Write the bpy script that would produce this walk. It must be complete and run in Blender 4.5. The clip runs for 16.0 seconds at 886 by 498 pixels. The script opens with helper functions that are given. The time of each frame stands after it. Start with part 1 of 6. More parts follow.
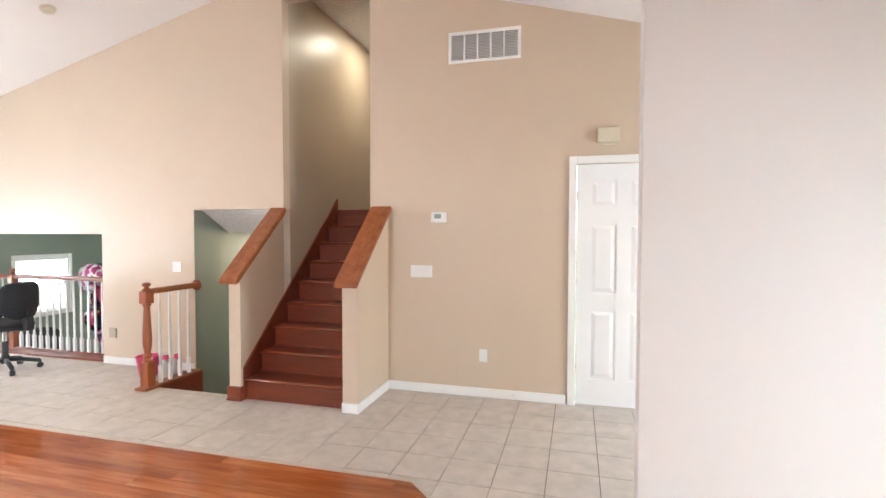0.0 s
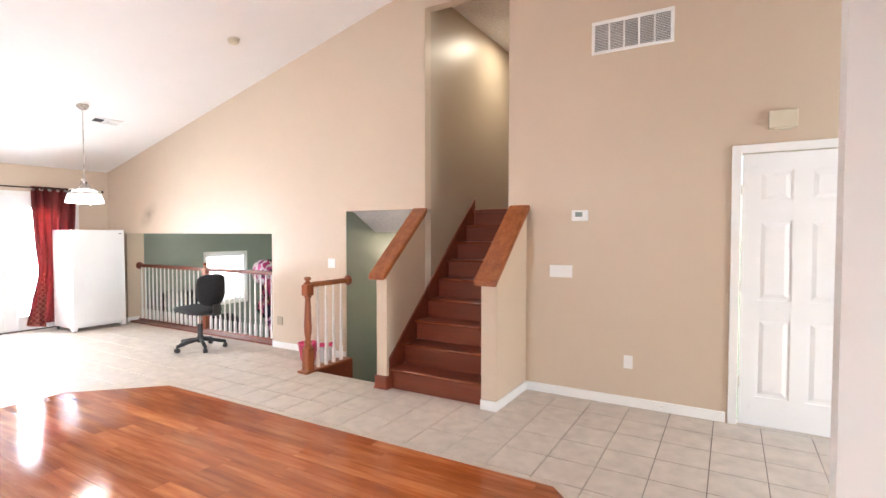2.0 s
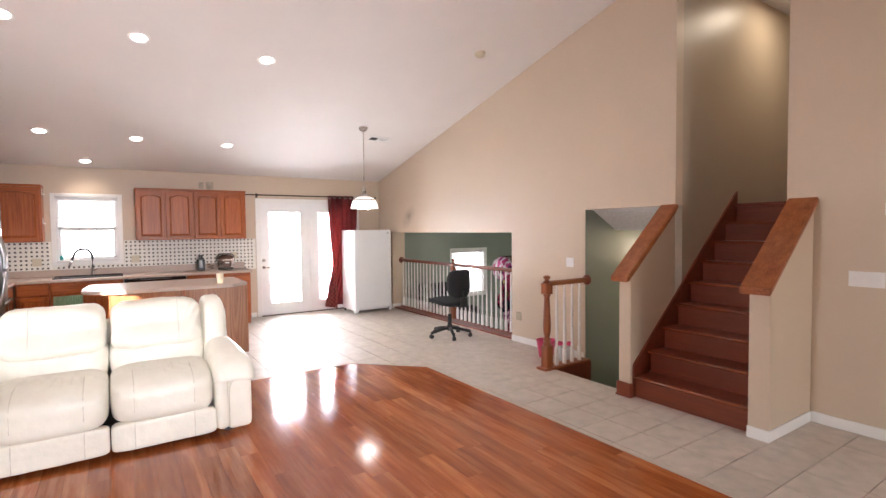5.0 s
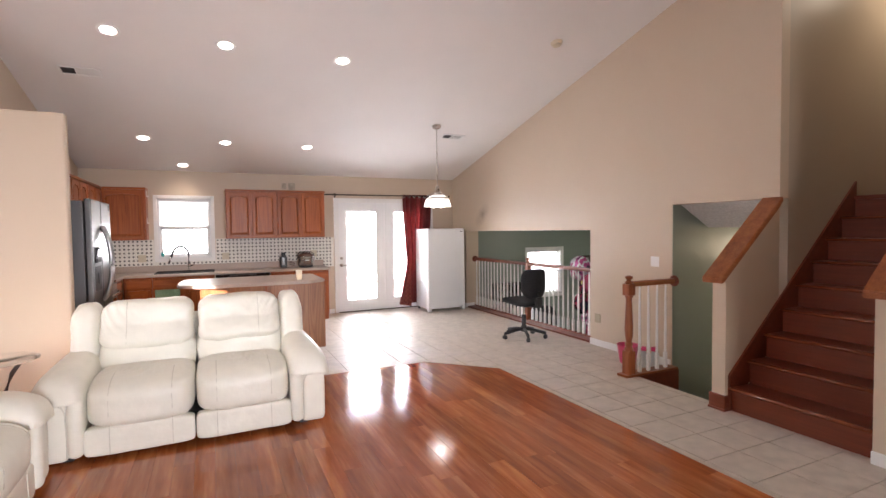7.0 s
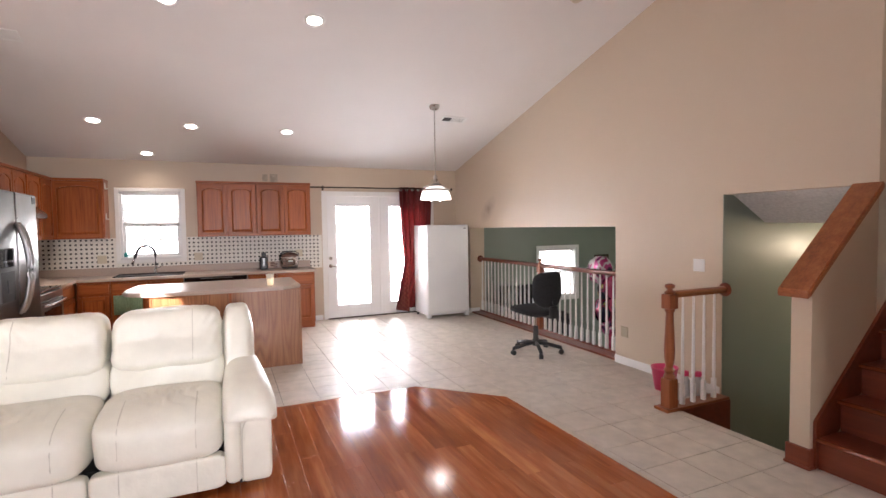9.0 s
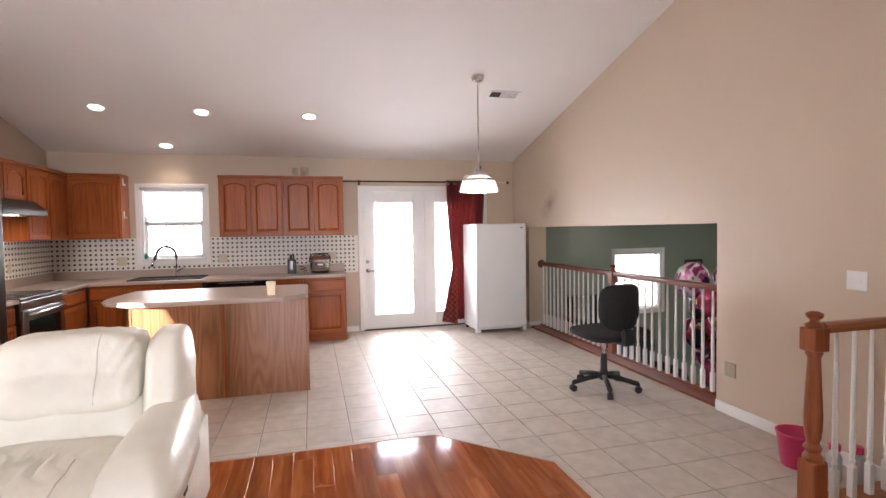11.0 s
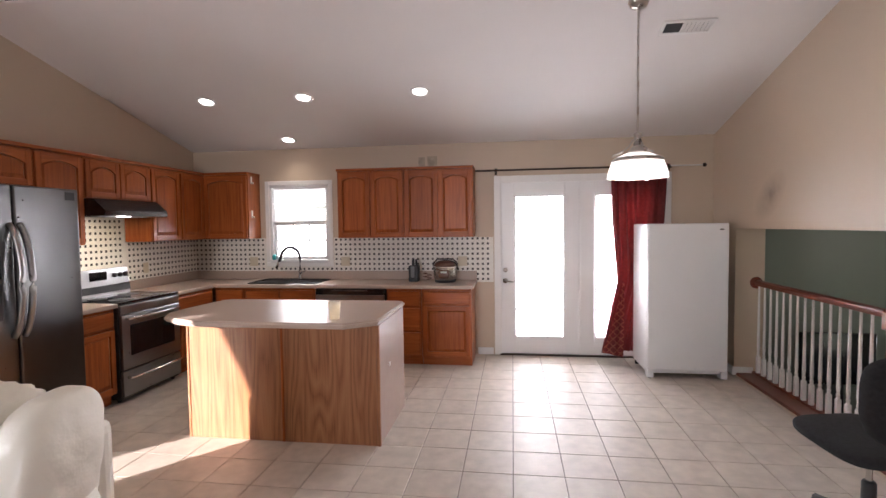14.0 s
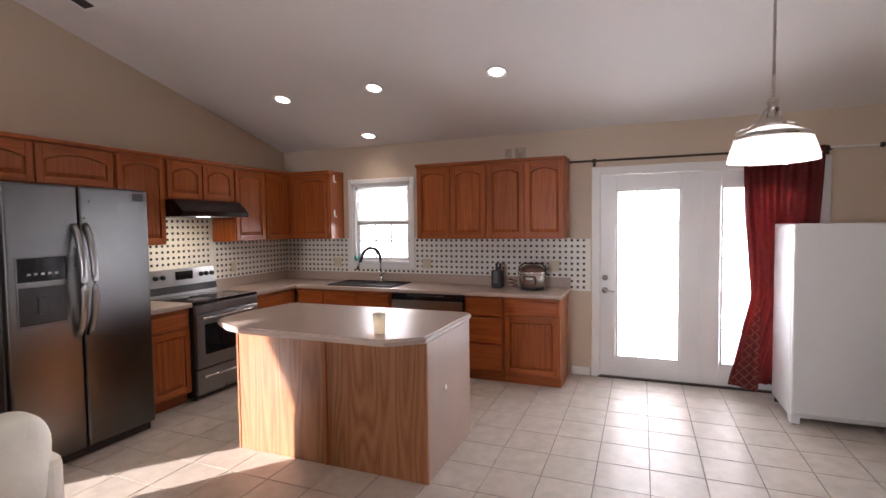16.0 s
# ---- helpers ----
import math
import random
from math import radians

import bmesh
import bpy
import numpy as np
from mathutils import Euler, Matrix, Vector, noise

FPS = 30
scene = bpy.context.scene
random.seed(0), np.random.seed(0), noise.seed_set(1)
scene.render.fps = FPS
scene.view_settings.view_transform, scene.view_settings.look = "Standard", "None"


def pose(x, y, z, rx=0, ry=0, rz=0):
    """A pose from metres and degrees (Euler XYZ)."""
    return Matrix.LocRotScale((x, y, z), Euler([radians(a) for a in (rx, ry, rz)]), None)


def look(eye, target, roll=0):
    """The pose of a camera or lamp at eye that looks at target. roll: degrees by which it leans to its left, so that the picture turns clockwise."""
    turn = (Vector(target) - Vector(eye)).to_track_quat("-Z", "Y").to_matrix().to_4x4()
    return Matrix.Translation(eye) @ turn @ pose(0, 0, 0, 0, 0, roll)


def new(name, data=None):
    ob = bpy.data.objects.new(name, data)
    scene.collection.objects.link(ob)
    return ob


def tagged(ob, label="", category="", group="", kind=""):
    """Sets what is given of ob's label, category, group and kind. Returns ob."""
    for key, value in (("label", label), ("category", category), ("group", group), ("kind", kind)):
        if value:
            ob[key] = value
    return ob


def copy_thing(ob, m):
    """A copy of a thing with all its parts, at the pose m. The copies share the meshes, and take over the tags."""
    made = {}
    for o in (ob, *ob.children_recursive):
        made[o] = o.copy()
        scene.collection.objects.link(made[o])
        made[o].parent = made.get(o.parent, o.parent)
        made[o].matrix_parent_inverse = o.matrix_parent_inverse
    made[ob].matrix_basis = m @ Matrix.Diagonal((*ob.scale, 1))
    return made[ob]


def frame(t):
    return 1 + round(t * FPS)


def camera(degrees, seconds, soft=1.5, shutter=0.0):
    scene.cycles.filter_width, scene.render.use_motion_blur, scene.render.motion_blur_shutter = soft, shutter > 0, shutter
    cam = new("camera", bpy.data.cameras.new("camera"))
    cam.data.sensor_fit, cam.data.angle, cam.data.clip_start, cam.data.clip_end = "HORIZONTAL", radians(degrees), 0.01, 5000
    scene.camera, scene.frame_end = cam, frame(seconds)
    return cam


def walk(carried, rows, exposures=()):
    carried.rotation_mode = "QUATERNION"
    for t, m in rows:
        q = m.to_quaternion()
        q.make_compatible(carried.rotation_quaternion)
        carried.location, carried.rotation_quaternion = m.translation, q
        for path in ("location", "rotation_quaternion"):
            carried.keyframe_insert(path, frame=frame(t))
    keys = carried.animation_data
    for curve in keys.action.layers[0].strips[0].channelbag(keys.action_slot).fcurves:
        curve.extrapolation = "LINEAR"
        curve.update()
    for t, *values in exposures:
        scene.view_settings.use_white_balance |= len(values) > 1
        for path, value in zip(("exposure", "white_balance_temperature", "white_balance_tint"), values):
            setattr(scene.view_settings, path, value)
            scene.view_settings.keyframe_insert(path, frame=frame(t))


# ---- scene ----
# camera and walk
cam = camera(83.7, 16.0)
PATH = [
    (0, (0.213, 0.0, 1.537), (-0.312, 1.929, 1.47), 0.1),
    (0.5, (0.188, -0.007, 1.518), (-0.445, 1.889, 1.457), 0.2),
    (1, (0.173, -0.005, 1.522), (-0.579, 1.847, 1.458), 0.0),
    (1.5, (0.16, -0.007, 1.525), (-0.72, 1.788, 1.459), 0.0),
    (2, (0.138, -0.018, 1.526), (-0.868, 1.709, 1.459), -0.0),
    (2.5, (0.127, -0.016, 1.529), (-1.016, 1.624, 1.46), -0.1),
    (3, (0.109, -0.023, 1.527), (-1.165, 1.518, 1.459), -0.2),
    (3.5, (0.098, -0.054, 1.554), (-1.29, 1.383, 1.477), -0.4),
    (4, (0.089, -0.069, 1.555), (-1.406, 1.257, 1.478), -0.4),
    (4.5, (0.081, -0.086, 1.562), (-1.506, 1.129, 1.484), -0.5),
    (5, (0.071, -0.09, 1.57), (-1.594, 1.015, 1.489), -0.6),
    (5.2, (0.07, -0.093, 1.567), (-1.623, 0.969, 1.487), -0.6),
    (7.3, (-0.08, 0.037, 1.539), (-1.898, 0.868, 1.457), -0.7),
    (7.5, (-0.128, 0.071, 1.546), (-1.945, 0.901, 1.457), -0.6),
    (8, (-0.315, 0.244, 1.525), (-2.141, 1.057, 1.439), -0.9),
    (8.5, (-0.607, 0.399, 1.541), (-2.429, 1.219, 1.448), -0.8),
    (11, (-1.868, 1.369, 1.495), (-3.8, 1.883, 1.416), -0.9),
    (11.5, (-2.119, 1.586, 1.538), (-4.076, 1.987, 1.449), -0.7),
    (12, (-2.359, 1.734, 1.546), (-4.339, 2.005, 1.46), -0.7),
    (12.5, (-2.609, 1.864, 1.549), (-4.603, 2.004, 1.459), -0.8),
    (13, (-2.841, 1.999, 1.575), (-4.838, 2.0, 1.483), -0.7),
    (13.5, (-3.074, 2.145, 1.589), (-5.066, 1.993, 1.492), -0.8),
    (14, (-3.286, 2.265, 1.576), (-5.264, 1.986, 1.481), -0.7),
    (14.5, (-3.519, 2.357, 1.581), (-5.477, 1.957, 1.482), -0.7),
    (15, (-3.694, 2.405, 1.572), (-5.624, 1.889, 1.481), -0.7),
    (15.5, (-3.829, 2.469, 1.579), (-5.725, 1.838, 1.486), -0.7),
    (16, (-3.958, 2.521, 1.586), (-5.812, 1.777, 1.491), -0.7),
]
EXPOSURE = [(t, e, 5980 + 90 * min(t, 5.0) + 8 * t - 22 * max(t - 8.0, 0.0), 8.5 + 1.7 * min(t, 5.0) + 0.2 * t) for t, e in ((0.0, 3.55), (2.5, 3.5), (3.5, 3.32), (5.0, 2.82), (7.5, 2.45), (8.5, 2.44), (11.0, 2.43), (13.0, 2.14), (14.5, 1.93), (16.0, 1.82))]
walk(cam, [(t, look(eye, target, roll)) for t, eye, target, roll in PATH], EXPOSURE)
from mathutils.bvhtree import BVHTree

# ---- plan, in metres ----
WEST, NORTH, SOUTH_K = -9.28, 4.52, -1.86   # kitchen wall, stair wall, kitchen side wall
SOUTH, EAST = -3.6, 3.3                      # living room's closing walls
RIDGE_X, RIDGE_Z = -2.62, 4.23
LOW = -1.4                                   # floor of the lower room
RISE, RUN, STEP_Y = 0.202, 0.224, 3.88


def ceil_z(x):
    return RIDGE_Z - 0.25 * (RIDGE_X - x) if x < RIDGE_X else RIDGE_Z - 0.277 * (x - RIDGE_X)


# ---- world, sun and lights ----
world = bpy.data.worlds.new("world")
scene.world = world
world.use_nodes = True
wn = world.node_tree.nodes
sky = wn.new("ShaderNodeTexSky")
sky.sky_type = "NISHITA"
sky.sun_disc = False
sky.sun_elevation, sky.sun_rotation = radians(13.6), radians(127)
world.node_tree.links.new(sky.outputs[0], wn["Background"].inputs[0])
wn["Background"].inputs[1].default_value = 0.06


LEVEL = 0.088   # daylight and lamps against the sun


def lamp(name, kind, m, power, color=(1, 1, 1), size=(1, 1), angle=None, blend=0.6, spread=180):
    data = bpy.data.lights.new(name, kind)
    data.energy, data.color = power * (1.0 if kind == "SUN" else LEVEL), color
    if kind == "AREA":
        data.shape, data.size, data.size_y, data.spread = "RECTANGLE", size[0], size[1], radians(spread)
    elif kind == "SUN":
        data.angle = radians(size[0])
    elif kind == "SPOT":
        data.shadow_soft_size, data.spot_size, data.spot_blend = size[0], radians(angle), blend
    else:
        data.shadow_soft_size = size[0]
    ob = new(name, data)
    ob.matrix_world = m
    return ob


SUN_WAY = Vector((-0.78, 0.62, -0.235)).normalized()
lamp("sun", "SUN", look((0, 0, 12), Vector((0, 0, 12)) + SUN_WAY), 5.0, (1.0, 0.95, 0.87), (0.5, 0))
DAY = (0.93, 0.97, 1.0)
# daylight in the openings
lamp("daylight_french_door", "AREA", look((WEST - 0.2, 2.95, 1.06), (0, 2.95, 0.7)), 400, DAY, (1.8, 2.05), spread=140)
lamp("daylight_sink_window", "AREA", look((WEST - 0.25, -0.43, 1.62), (0, -0.43, -2.0)), 60, DAY, (0.75, 0.95))
lamp("daylight_living_east", "AREA", look((EAST + 0.8, 0.9, 1.4), (-4, -1.8, -0.2)), 250, DAY, (1.2, 1.2), spread=100)
lamp("daylight_living_south", "AREA", look((-1.9, SOUTH - 0.3, 1.45), (-7, 4, 0.4)), 185, DAY, (0.9, 1.7), spread=105)
# added fill through an unseen entry opening, brightens the stair wall and foyer
lamp("entry_fill_light", "AREA", look((EAST + 0.2, 3.3, 1.2), (-1.0, 4.0, 0.2)), 95, DAY, (1.0, 1.7))
lamp("daylight_lower_window", "AREA", look((WEST - 0.2, 6.84, 0.55), (0, 6.9, 0.0)), 60, DAY, (0.95, 0.95))
lamp("lower_room_light", "POINT", pose(-6.4, 7.4, 1.3), 38, (1.0, 0.9, 0.75), (0.12, 0))
lamp("lower_stair_light", "POINT", pose(-3.2, 6.6, 1.25), 50, (1.0, 0.85, 0.6), (0.1, 0))
lamp("upper_hall_light", "AREA", look((-2.2, 6.2, 4.12), (-2.2, 6.2, 0)), 22, (1.0, 0.88, 0.66), (0.32, 0.32))

# ---- materials ----
def shader(name):
    m = bpy.data.materials.new(name)
    m.use_nodes = True
    return m, m.node_tree.nodes, m.node_tree.links, m.node_tree.nodes["Principled BSDF"]


def coords(nodes, links, scale=(1, 1, 1), shift=False):
    tc = nodes.new("ShaderNodeTexCoord")
    mp = nodes.new("ShaderNodeMapping")
    mp.inputs["Scale"].default_value = scale
    links.new(tc.outputs["Object"], mp.inputs["Vector"])
    if shift:
        oi = nodes.new("ShaderNodeObjectInfo")
        mul = nodes.new("ShaderNodeMath")
        mul.operation = "MULTIPLY"
        mul.inputs[1].default_value = 37.0
        links.new(oi.outputs["Random"], mul.inputs[0])
        links.new(mul.outputs[0], mp.inputs["Location"])
    return mp.outputs[0]


def noise_node(nodes, links, vec, scale, detail=3.0, rough=0.55):
    n = nodes.new("ShaderNodeTexNoise")
    n.inputs["Scale"].default_value, n.inputs["Detail"].default_value, n.inputs["Roughness"].default_value = scale, detail, rough
    links.new(vec, n.inputs["Vector"])
    return n.outputs["Fac"]


def ramp(nodes, links, fac, stops):
    r = nodes.new("ShaderNodeValToRGB")
    while len(r.color_ramp.elements) < len(stops):
        r.color_ramp.elements.new(0.5)
    for e, (p, c) in zip(r.color_ramp.elements, stops):
        e.position, e.color = p, (*c, 1)
    links.new(fac, r.inputs[0])
    return r.outputs[0]


def add_bump(nodes, links, bsdf, fac, strength, dist):
    b = nodes.new("ShaderNodeBump")
    b.inputs["Strength"].default_value, b.inputs["Distance"].default_value = strength, dist
    links.new(fac, b.inputs["Height"])
    links.new(b.outputs[0], bsdf.inputs["Normal"])


def tone(c, k):
    return tuple(min(1.0, v * k) for v in c)


def plain(name, col, rough=0.5, metal=0.0, var=0.06, scale=3.0, bump=0.1, bscale=120.0, dist=0.001, coat=0.0, shift=False):
    m, n, l, b = shader(name)
    vec = coords(n, l, shift=shift)
    f = noise_node(n, l, vec, scale, 4)
    l.new(ramp(n, l, f, [(0.3, tone(col, 1 - var)), (0.7, tone(col, 1 + var))]), b.inputs["Base Color"])
    b.inputs["Metallic"].default_value = metal
    rr = n.new("ShaderNodeMapRange")
    rr.inputs[3].default_value, rr.inputs[4].default_value = max(0.02, rough - 0.06), min(1, rough + 0.06)
    l.new(noise_node(n, l, vec, scale * 4, 3), rr.inputs[0])
    l.new(rr.outputs[0], b.inputs["Roughness"])
    b.inputs["Coat Weight"].default_value = coat
    if bump:
        add_bump(n, l, b, noise_node(n, l, vec, bscale, 2), bump, dist)
    return m


def wood(name, dark, mid, light, axis="z", rough=0.35, coat=0.2, fine=1.0, spread=0.25, relief=0.12, spec=0.5):
    m, n, l, b = shader(name)
    st = [22.0 * fine] * 3
    st["xyz".index(axis)] = 1.3 * fine
    vec = coords(n, l, st, True)
    f = noise_node(n, l, vec, 1.0, 5, 0.62)
    st2 = [90.0 * fine] * 3
    st2["xyz".index(axis)] = 3.0
    f2 = noise_node(n, l, coords(n, l, st2, True), 1.0, 2)
    mx = n.new("ShaderNodeMix")
    mx.inputs[0].default_value = 0.35
    l.new(f, mx.inputs[2])
    l.new(f2, mx.inputs[3])
    c = ramp(n, l, mx.outputs[0], [(0.34, dark), (0.5, mid), (0.66, light)])
    oi = n.new("ShaderNodeObjectInfo")
    mr = n.new("ShaderNodeMapRange")
    mr.inputs[3].default_value, mr.inputs[4].default_value = 1 - spread, 1 + spread
    l.new(oi.outputs["Random"], mr.inputs[0])
    hs = n.new("ShaderNodeHueSaturation")
    l.new(c, hs.inputs["Color"])
    l.new(mr.outputs[0], hs.inputs["Value"])
    l.new(hs.outputs[0], b.inputs["Base Color"])
    b.inputs["Roughness"].default_value = rough
    b.inputs["Coat Weight"].default_value, b.inputs["Coat Roughness"].default_value = coat, 0.15
    add_bump(n, l, b, mx.outputs[0], relief, 0.001)
    b.inputs["Specular IOR Level"].default_value = spec
    return m


def glow(name, col, strength):
    m, n, l, b = shader(name)
    b.inputs["Base Color"].default_value = (*col, 1)
    b.inputs["Emission Color"].default_value = (*col, 1)
    b.inputs["Emission Strength"].default_value = strength
    return m


def pane_glass(name):
    m, n, l, b = shader(name)
    b.inputs["Roughness"].default_value, b.inputs["IOR"].default_value, b.inputs["Transmission Weight"].default_value = 0.02, 1.45, 1.0
    return m


WALL = plain("beige_wall_paint", (0.59, 0.475, 0.36), 0.42, var=0.025, scale=0.8, bump=0.12, bscale=220, dist=0.0008)


def add_smudge(m, at, size, dark):
    """A soft greasy smudge round one place of a wall's paint."""
    n, l = m.node_tree.nodes, m.node_tree.links
    b = n["Principled BSDF"]
    src = b.inputs["Base Color"].links[0].from_socket
    tc, mp, g = n.new("ShaderNodeTexCoord"), n.new("ShaderNodeMapping"), n.new("ShaderNodeTexGradient")
    mp.vector_type = "TEXTURE"
    mp.inputs["Location"].default_value, mp.inputs["Scale"].default_value = at, size
    mp.inputs["Rotation"].default_value = (0, radians(-35), 0)
    g.gradient_type = "SPHERICAL"
    l.new(tc.outputs["Object"], mp.inputs[0]), l.new(mp.outputs[0], g.inputs[0])
    k = n.new("ShaderNodeMath")
    k.operation = "MULTIPLY"
    l.new(g.outputs["Fac"], k.inputs[0])
    l.new(noise_node(n, l, tc.outputs["Object"], 9.0, 4), k.inputs[1])
    mx = n.new("ShaderNodeMix")
    mx.data_type = "RGBA"
    l.new(k.outputs[0], mx.inputs[0]), l.new(src, mx.inputs[6])
    mx.inputs[7].default_value = (*dark, 1)
    l.new(mx.outputs[2], b.inputs["Base Color"])


add_smudge(WALL, (-8.04, 4.52, 1.80), (0.32, 0.1, 0.17), (0.16, 0.11, 0.075))
STAIRWALL = plain("satin_beige_wall_paint", (0.47, 0.39, 0.30), 0.40, var=0.03, scale=0.8, bump=0.03, bscale=120, dist=0.001)
GREEN = plain("sage_green_wall_paint", (0.25, 0.295, 0.25), 0.35, var=0.04, scale=0.8, bump=0.1, bscale=200, dist=0.0008)
CEIL = plain("white_ceiling_paint", (0.80, 0.765, 0.745), 0.85, var=0.02, scale=1.2, bump=0.35, bscale=60, dist=0.003)
POPCORN = plain("popcorn_ceiling", (0.78, 0.77, 0.76), 0.9, var=0.12, scale=40, bump=0.9, bscale=90, dist=0.012)
TRIM = plain("white_trim_paint", (0.83, 0.82, 0.80), 0.35, var=0.015, scale=5, bump=0.05, bscale=150)
DOORWHITE = plain("white_door_paint", (0.85, 0.85, 0.85), 0.3, var=0.015, scale=5, bump=0.05, bscale=150)
TILE = plain("beige_floor_tile", (0.56, 0.495, 0.43), 0.46, var=0.12, scale=9, bump=0.12, bscale=35, dist=0.0012, shift=True)
GROUT = plain("grey_grout", (0.15, 0.125, 0.105), 0.9, var=0.15, scale=8, bump=0.4, bscale=300)
LAMINATE = wood("glossy_laminate", (0.23, 0.052, 0.014), (0.36, 0.094, 0.026), (0.52, 0.180, 0.055), "x", 0.11, 0.0, 0.30, 0.15, 0.025)
OAK = wood("oak_cabinet", (0.22, 0.052, 0.012), (0.34, 0.086, 0.020), (0.42, 0.122, 0.031), "z", 0.33, 0.0, 1.6, 0.10, 0.12, 0.3)
OAK_X = wood("oak_rail", (0.22, 0.052, 0.012), (0.34, 0.086, 0.020), (0.42, 0.122, 0.031), "x", 0.33, 0.0, 1.6, 0.10, 0.12, 0.3)
def veneer(name, dark, mid, light):
    """Flat-sawn oak veneer: long flame-shaped rings, and fine open pores."""
    m, n, l, b = shader(name)
    field = noise_node(n, l, coords(n, l, (6.5, 6.5, 0.55), True), 1.0, 1.0, 0.4)
    many = n.new("ShaderNodeMath")
    many.operation, many.inputs[1].default_value = "MULTIPLY", 22.0
    rings = n.new("ShaderNodeMath")
    rings.operation, rings.inputs[1].default_value = "PINGPONG", 1.0
    l.new(field, many.inputs[0])
    l.new(many.outputs[0], rings.inputs[0])
    pores = noise_node(n, l, coords(n, l, (160, 160, 5.0), True), 1.0, 2)
    mx = n.new("ShaderNodeMix")
    mx.inputs[0].default_value = 0.66
    l.new(rings.outputs[0], mx.inputs[2])
    l.new(pores, mx.inputs[3])
    l.new(ramp(n, l, mx.outputs[0], [(0.2, dark), (0.46, mid), (0.8, light)]), b.inputs["Base Color"])
    b.inputs["Roughness"].default_value = 0.36
    add_bump(n, l, b, mx.outputs[0], 0.12, 0.001)
    return m


PANEL_OAK = veneer("oak_veneer_panel", (0.16, 0.056, 0.019), (0.28, 0.110, 0.042), (0.37, 0.165, 0.069))
CHERRY = wood("cherry_stained_stair", (0.135, 0.026, 0.010), (0.168, 0.033, 0.012), (0.20, 0.042, 0.016), "x", 0.36, 0.1, 0.8, 0.10)
# paler than the treads: the nosing's highlight is put into its colour
NOSING = wood("highlit_cherry_nosing", (0.15, 0.036, 0.014), (0.21, 0.052, 0.020), (0.27, 0.075, 0.03), "x", 0.22, 0.3, 0.8, 0.08)
CHERRY_Y = wood("cherry_stained_cap", (0.20, 0.050, 0.013), (0.31, 0.088, 0.024), (0.40, 0.135, 0.040), "y", 0.3, 0.3, 0.8, 0.08)
CHERRY_Z = wood("cherry_stained_post", (0.16, 0.038, 0.011), (0.25, 0.062, 0.018), (0.33, 0.095, 0.03), "z", 0.3, 0.3, 0.8, 0.08)
COUNTER = plain("speckled_laminate_counter", (0.44, 0.345, 0.29), 0.40, var=0.13, scale=160, bump=0.04, bscale=300, coat=0.1)
SPLASH = plain("glazed_white_mosaic", (0.78, 0.76, 0.70), 0.42, var=0.05, scale=30, bump=0.15, bscale=60)
DOT = plain("black_mosaic_dot", (0.012, 0.012, 0.014), 0.5, var=0.3, scale=30, bump=0.05)
STEEL = plain("brushed_stainless_steel", (0.15, 0.15, 0.15), 0.30, 1.0, var=0.05, scale=4, bump=0.06, bscale=400)
STEEL2 = plain("bright_stainless_steel", (0.34, 0.335, 0.33), 0.3, 1.0, var=0.05, scale=4, bump=0.06, bscale=400)
CHROME = plain("polished_chrome", (0.72, 0.72, 0.72), 0.12, 1.0, var=0.03, bump=0.02)
NICKEL = plain("brushed_nickel", (0.52, 0.48, 0.44), 0.28, 1.0, var=0.05, bump=0.04)
BLACK = plain("black_plastic", (0.018, 0.018, 0.02), 0.42, var=0.15, scale=10, bump=0.15, bscale=200)
BLACKGLASS = plain("black_glass", (0.010, 0.010, 0.012), 0.06, var=0.1, bump=0.0)
FABRIC = plain("charcoal_fabric", (0.020, 0.021, 0.024), 0.9, var=0.25, scale=60, bump=0.7, bscale=500, dist=0.001)
LEATHER = plain("cream_leather", (0.84, 0.815, 0.715), 0.34, var=0.05, scale=5, bump=0.4, bscale=22, dist=0.007)
PIPING = plain("leather_seam", (0.66, 0.63, 0.54), 0.5)
WHITEMETAL = plain("white_enamel", (0.78, 0.79, 0.80), 0.3, var=0.02, scale=3, bump=0.15, bscale=300)
CURTAIN = plain("burgundy_curtain_fabric", (0.20, 0.026, 0.025), 0.6, var=0.18, scale=30, bump=0.4, bscale=200, dist=0.002)
LINING, ln, ll, lb = shader("diamond_quilted_lining")
lt = ln.new("ShaderNodeTexCoord")
lm = ln.new("ShaderNodeMapping")
lm.inputs["Rotation"].default_value = (radians(45), 0, 0)
lm.inputs["Scale"].default_value = (1, 17, 17)
ll.new(lt.outputs["Object"], lm.inputs[0])
lk = ln.new("ShaderNodeTexBrick")
lk.offset = 0.0
for nm, v in (("Color1", (0.24, 0.030, 0.028, 1)), ("Color2", (0.20, 0.024, 0.024, 1)), ("Mortar", (0.40, 0.13, 0.08, 1)), ("Scale", 1.0), ("Mortar Size", 0.09), ("Brick Width", 1.0), ("Row Height", 1.0)):
    lk.inputs[nm].default_value = v
sx = ln.new("ShaderNodeSeparateXYZ")
cx = ln.new("ShaderNodeCombineXYZ")
ll.new(lm.outputs[0], sx.inputs[0])
ll.new(sx.outputs[1], cx.inputs[0])
ll.new(sx.outputs[2], cx.inputs[1])
ll.new(cx.outputs[0], lk.inputs["Vector"])
ll.new(lk.outputs["Color"], lb.inputs["Base Color"])
lb.inputs["Roughness"].default_value = 0.5
DARKMETAL = plain("dark_bronze_rod", (0.06, 0.045, 0.035), 0.4, 0.8)
FROST = glow("lit_frosted_glass", (1.0, 0.97, 0.92), 0.36)
LAMPGLOW = glow("lit_lamp_lens", (1.0, 0.96, 0.88), 2.4)
GLASS = pane_glass("clear_glass")


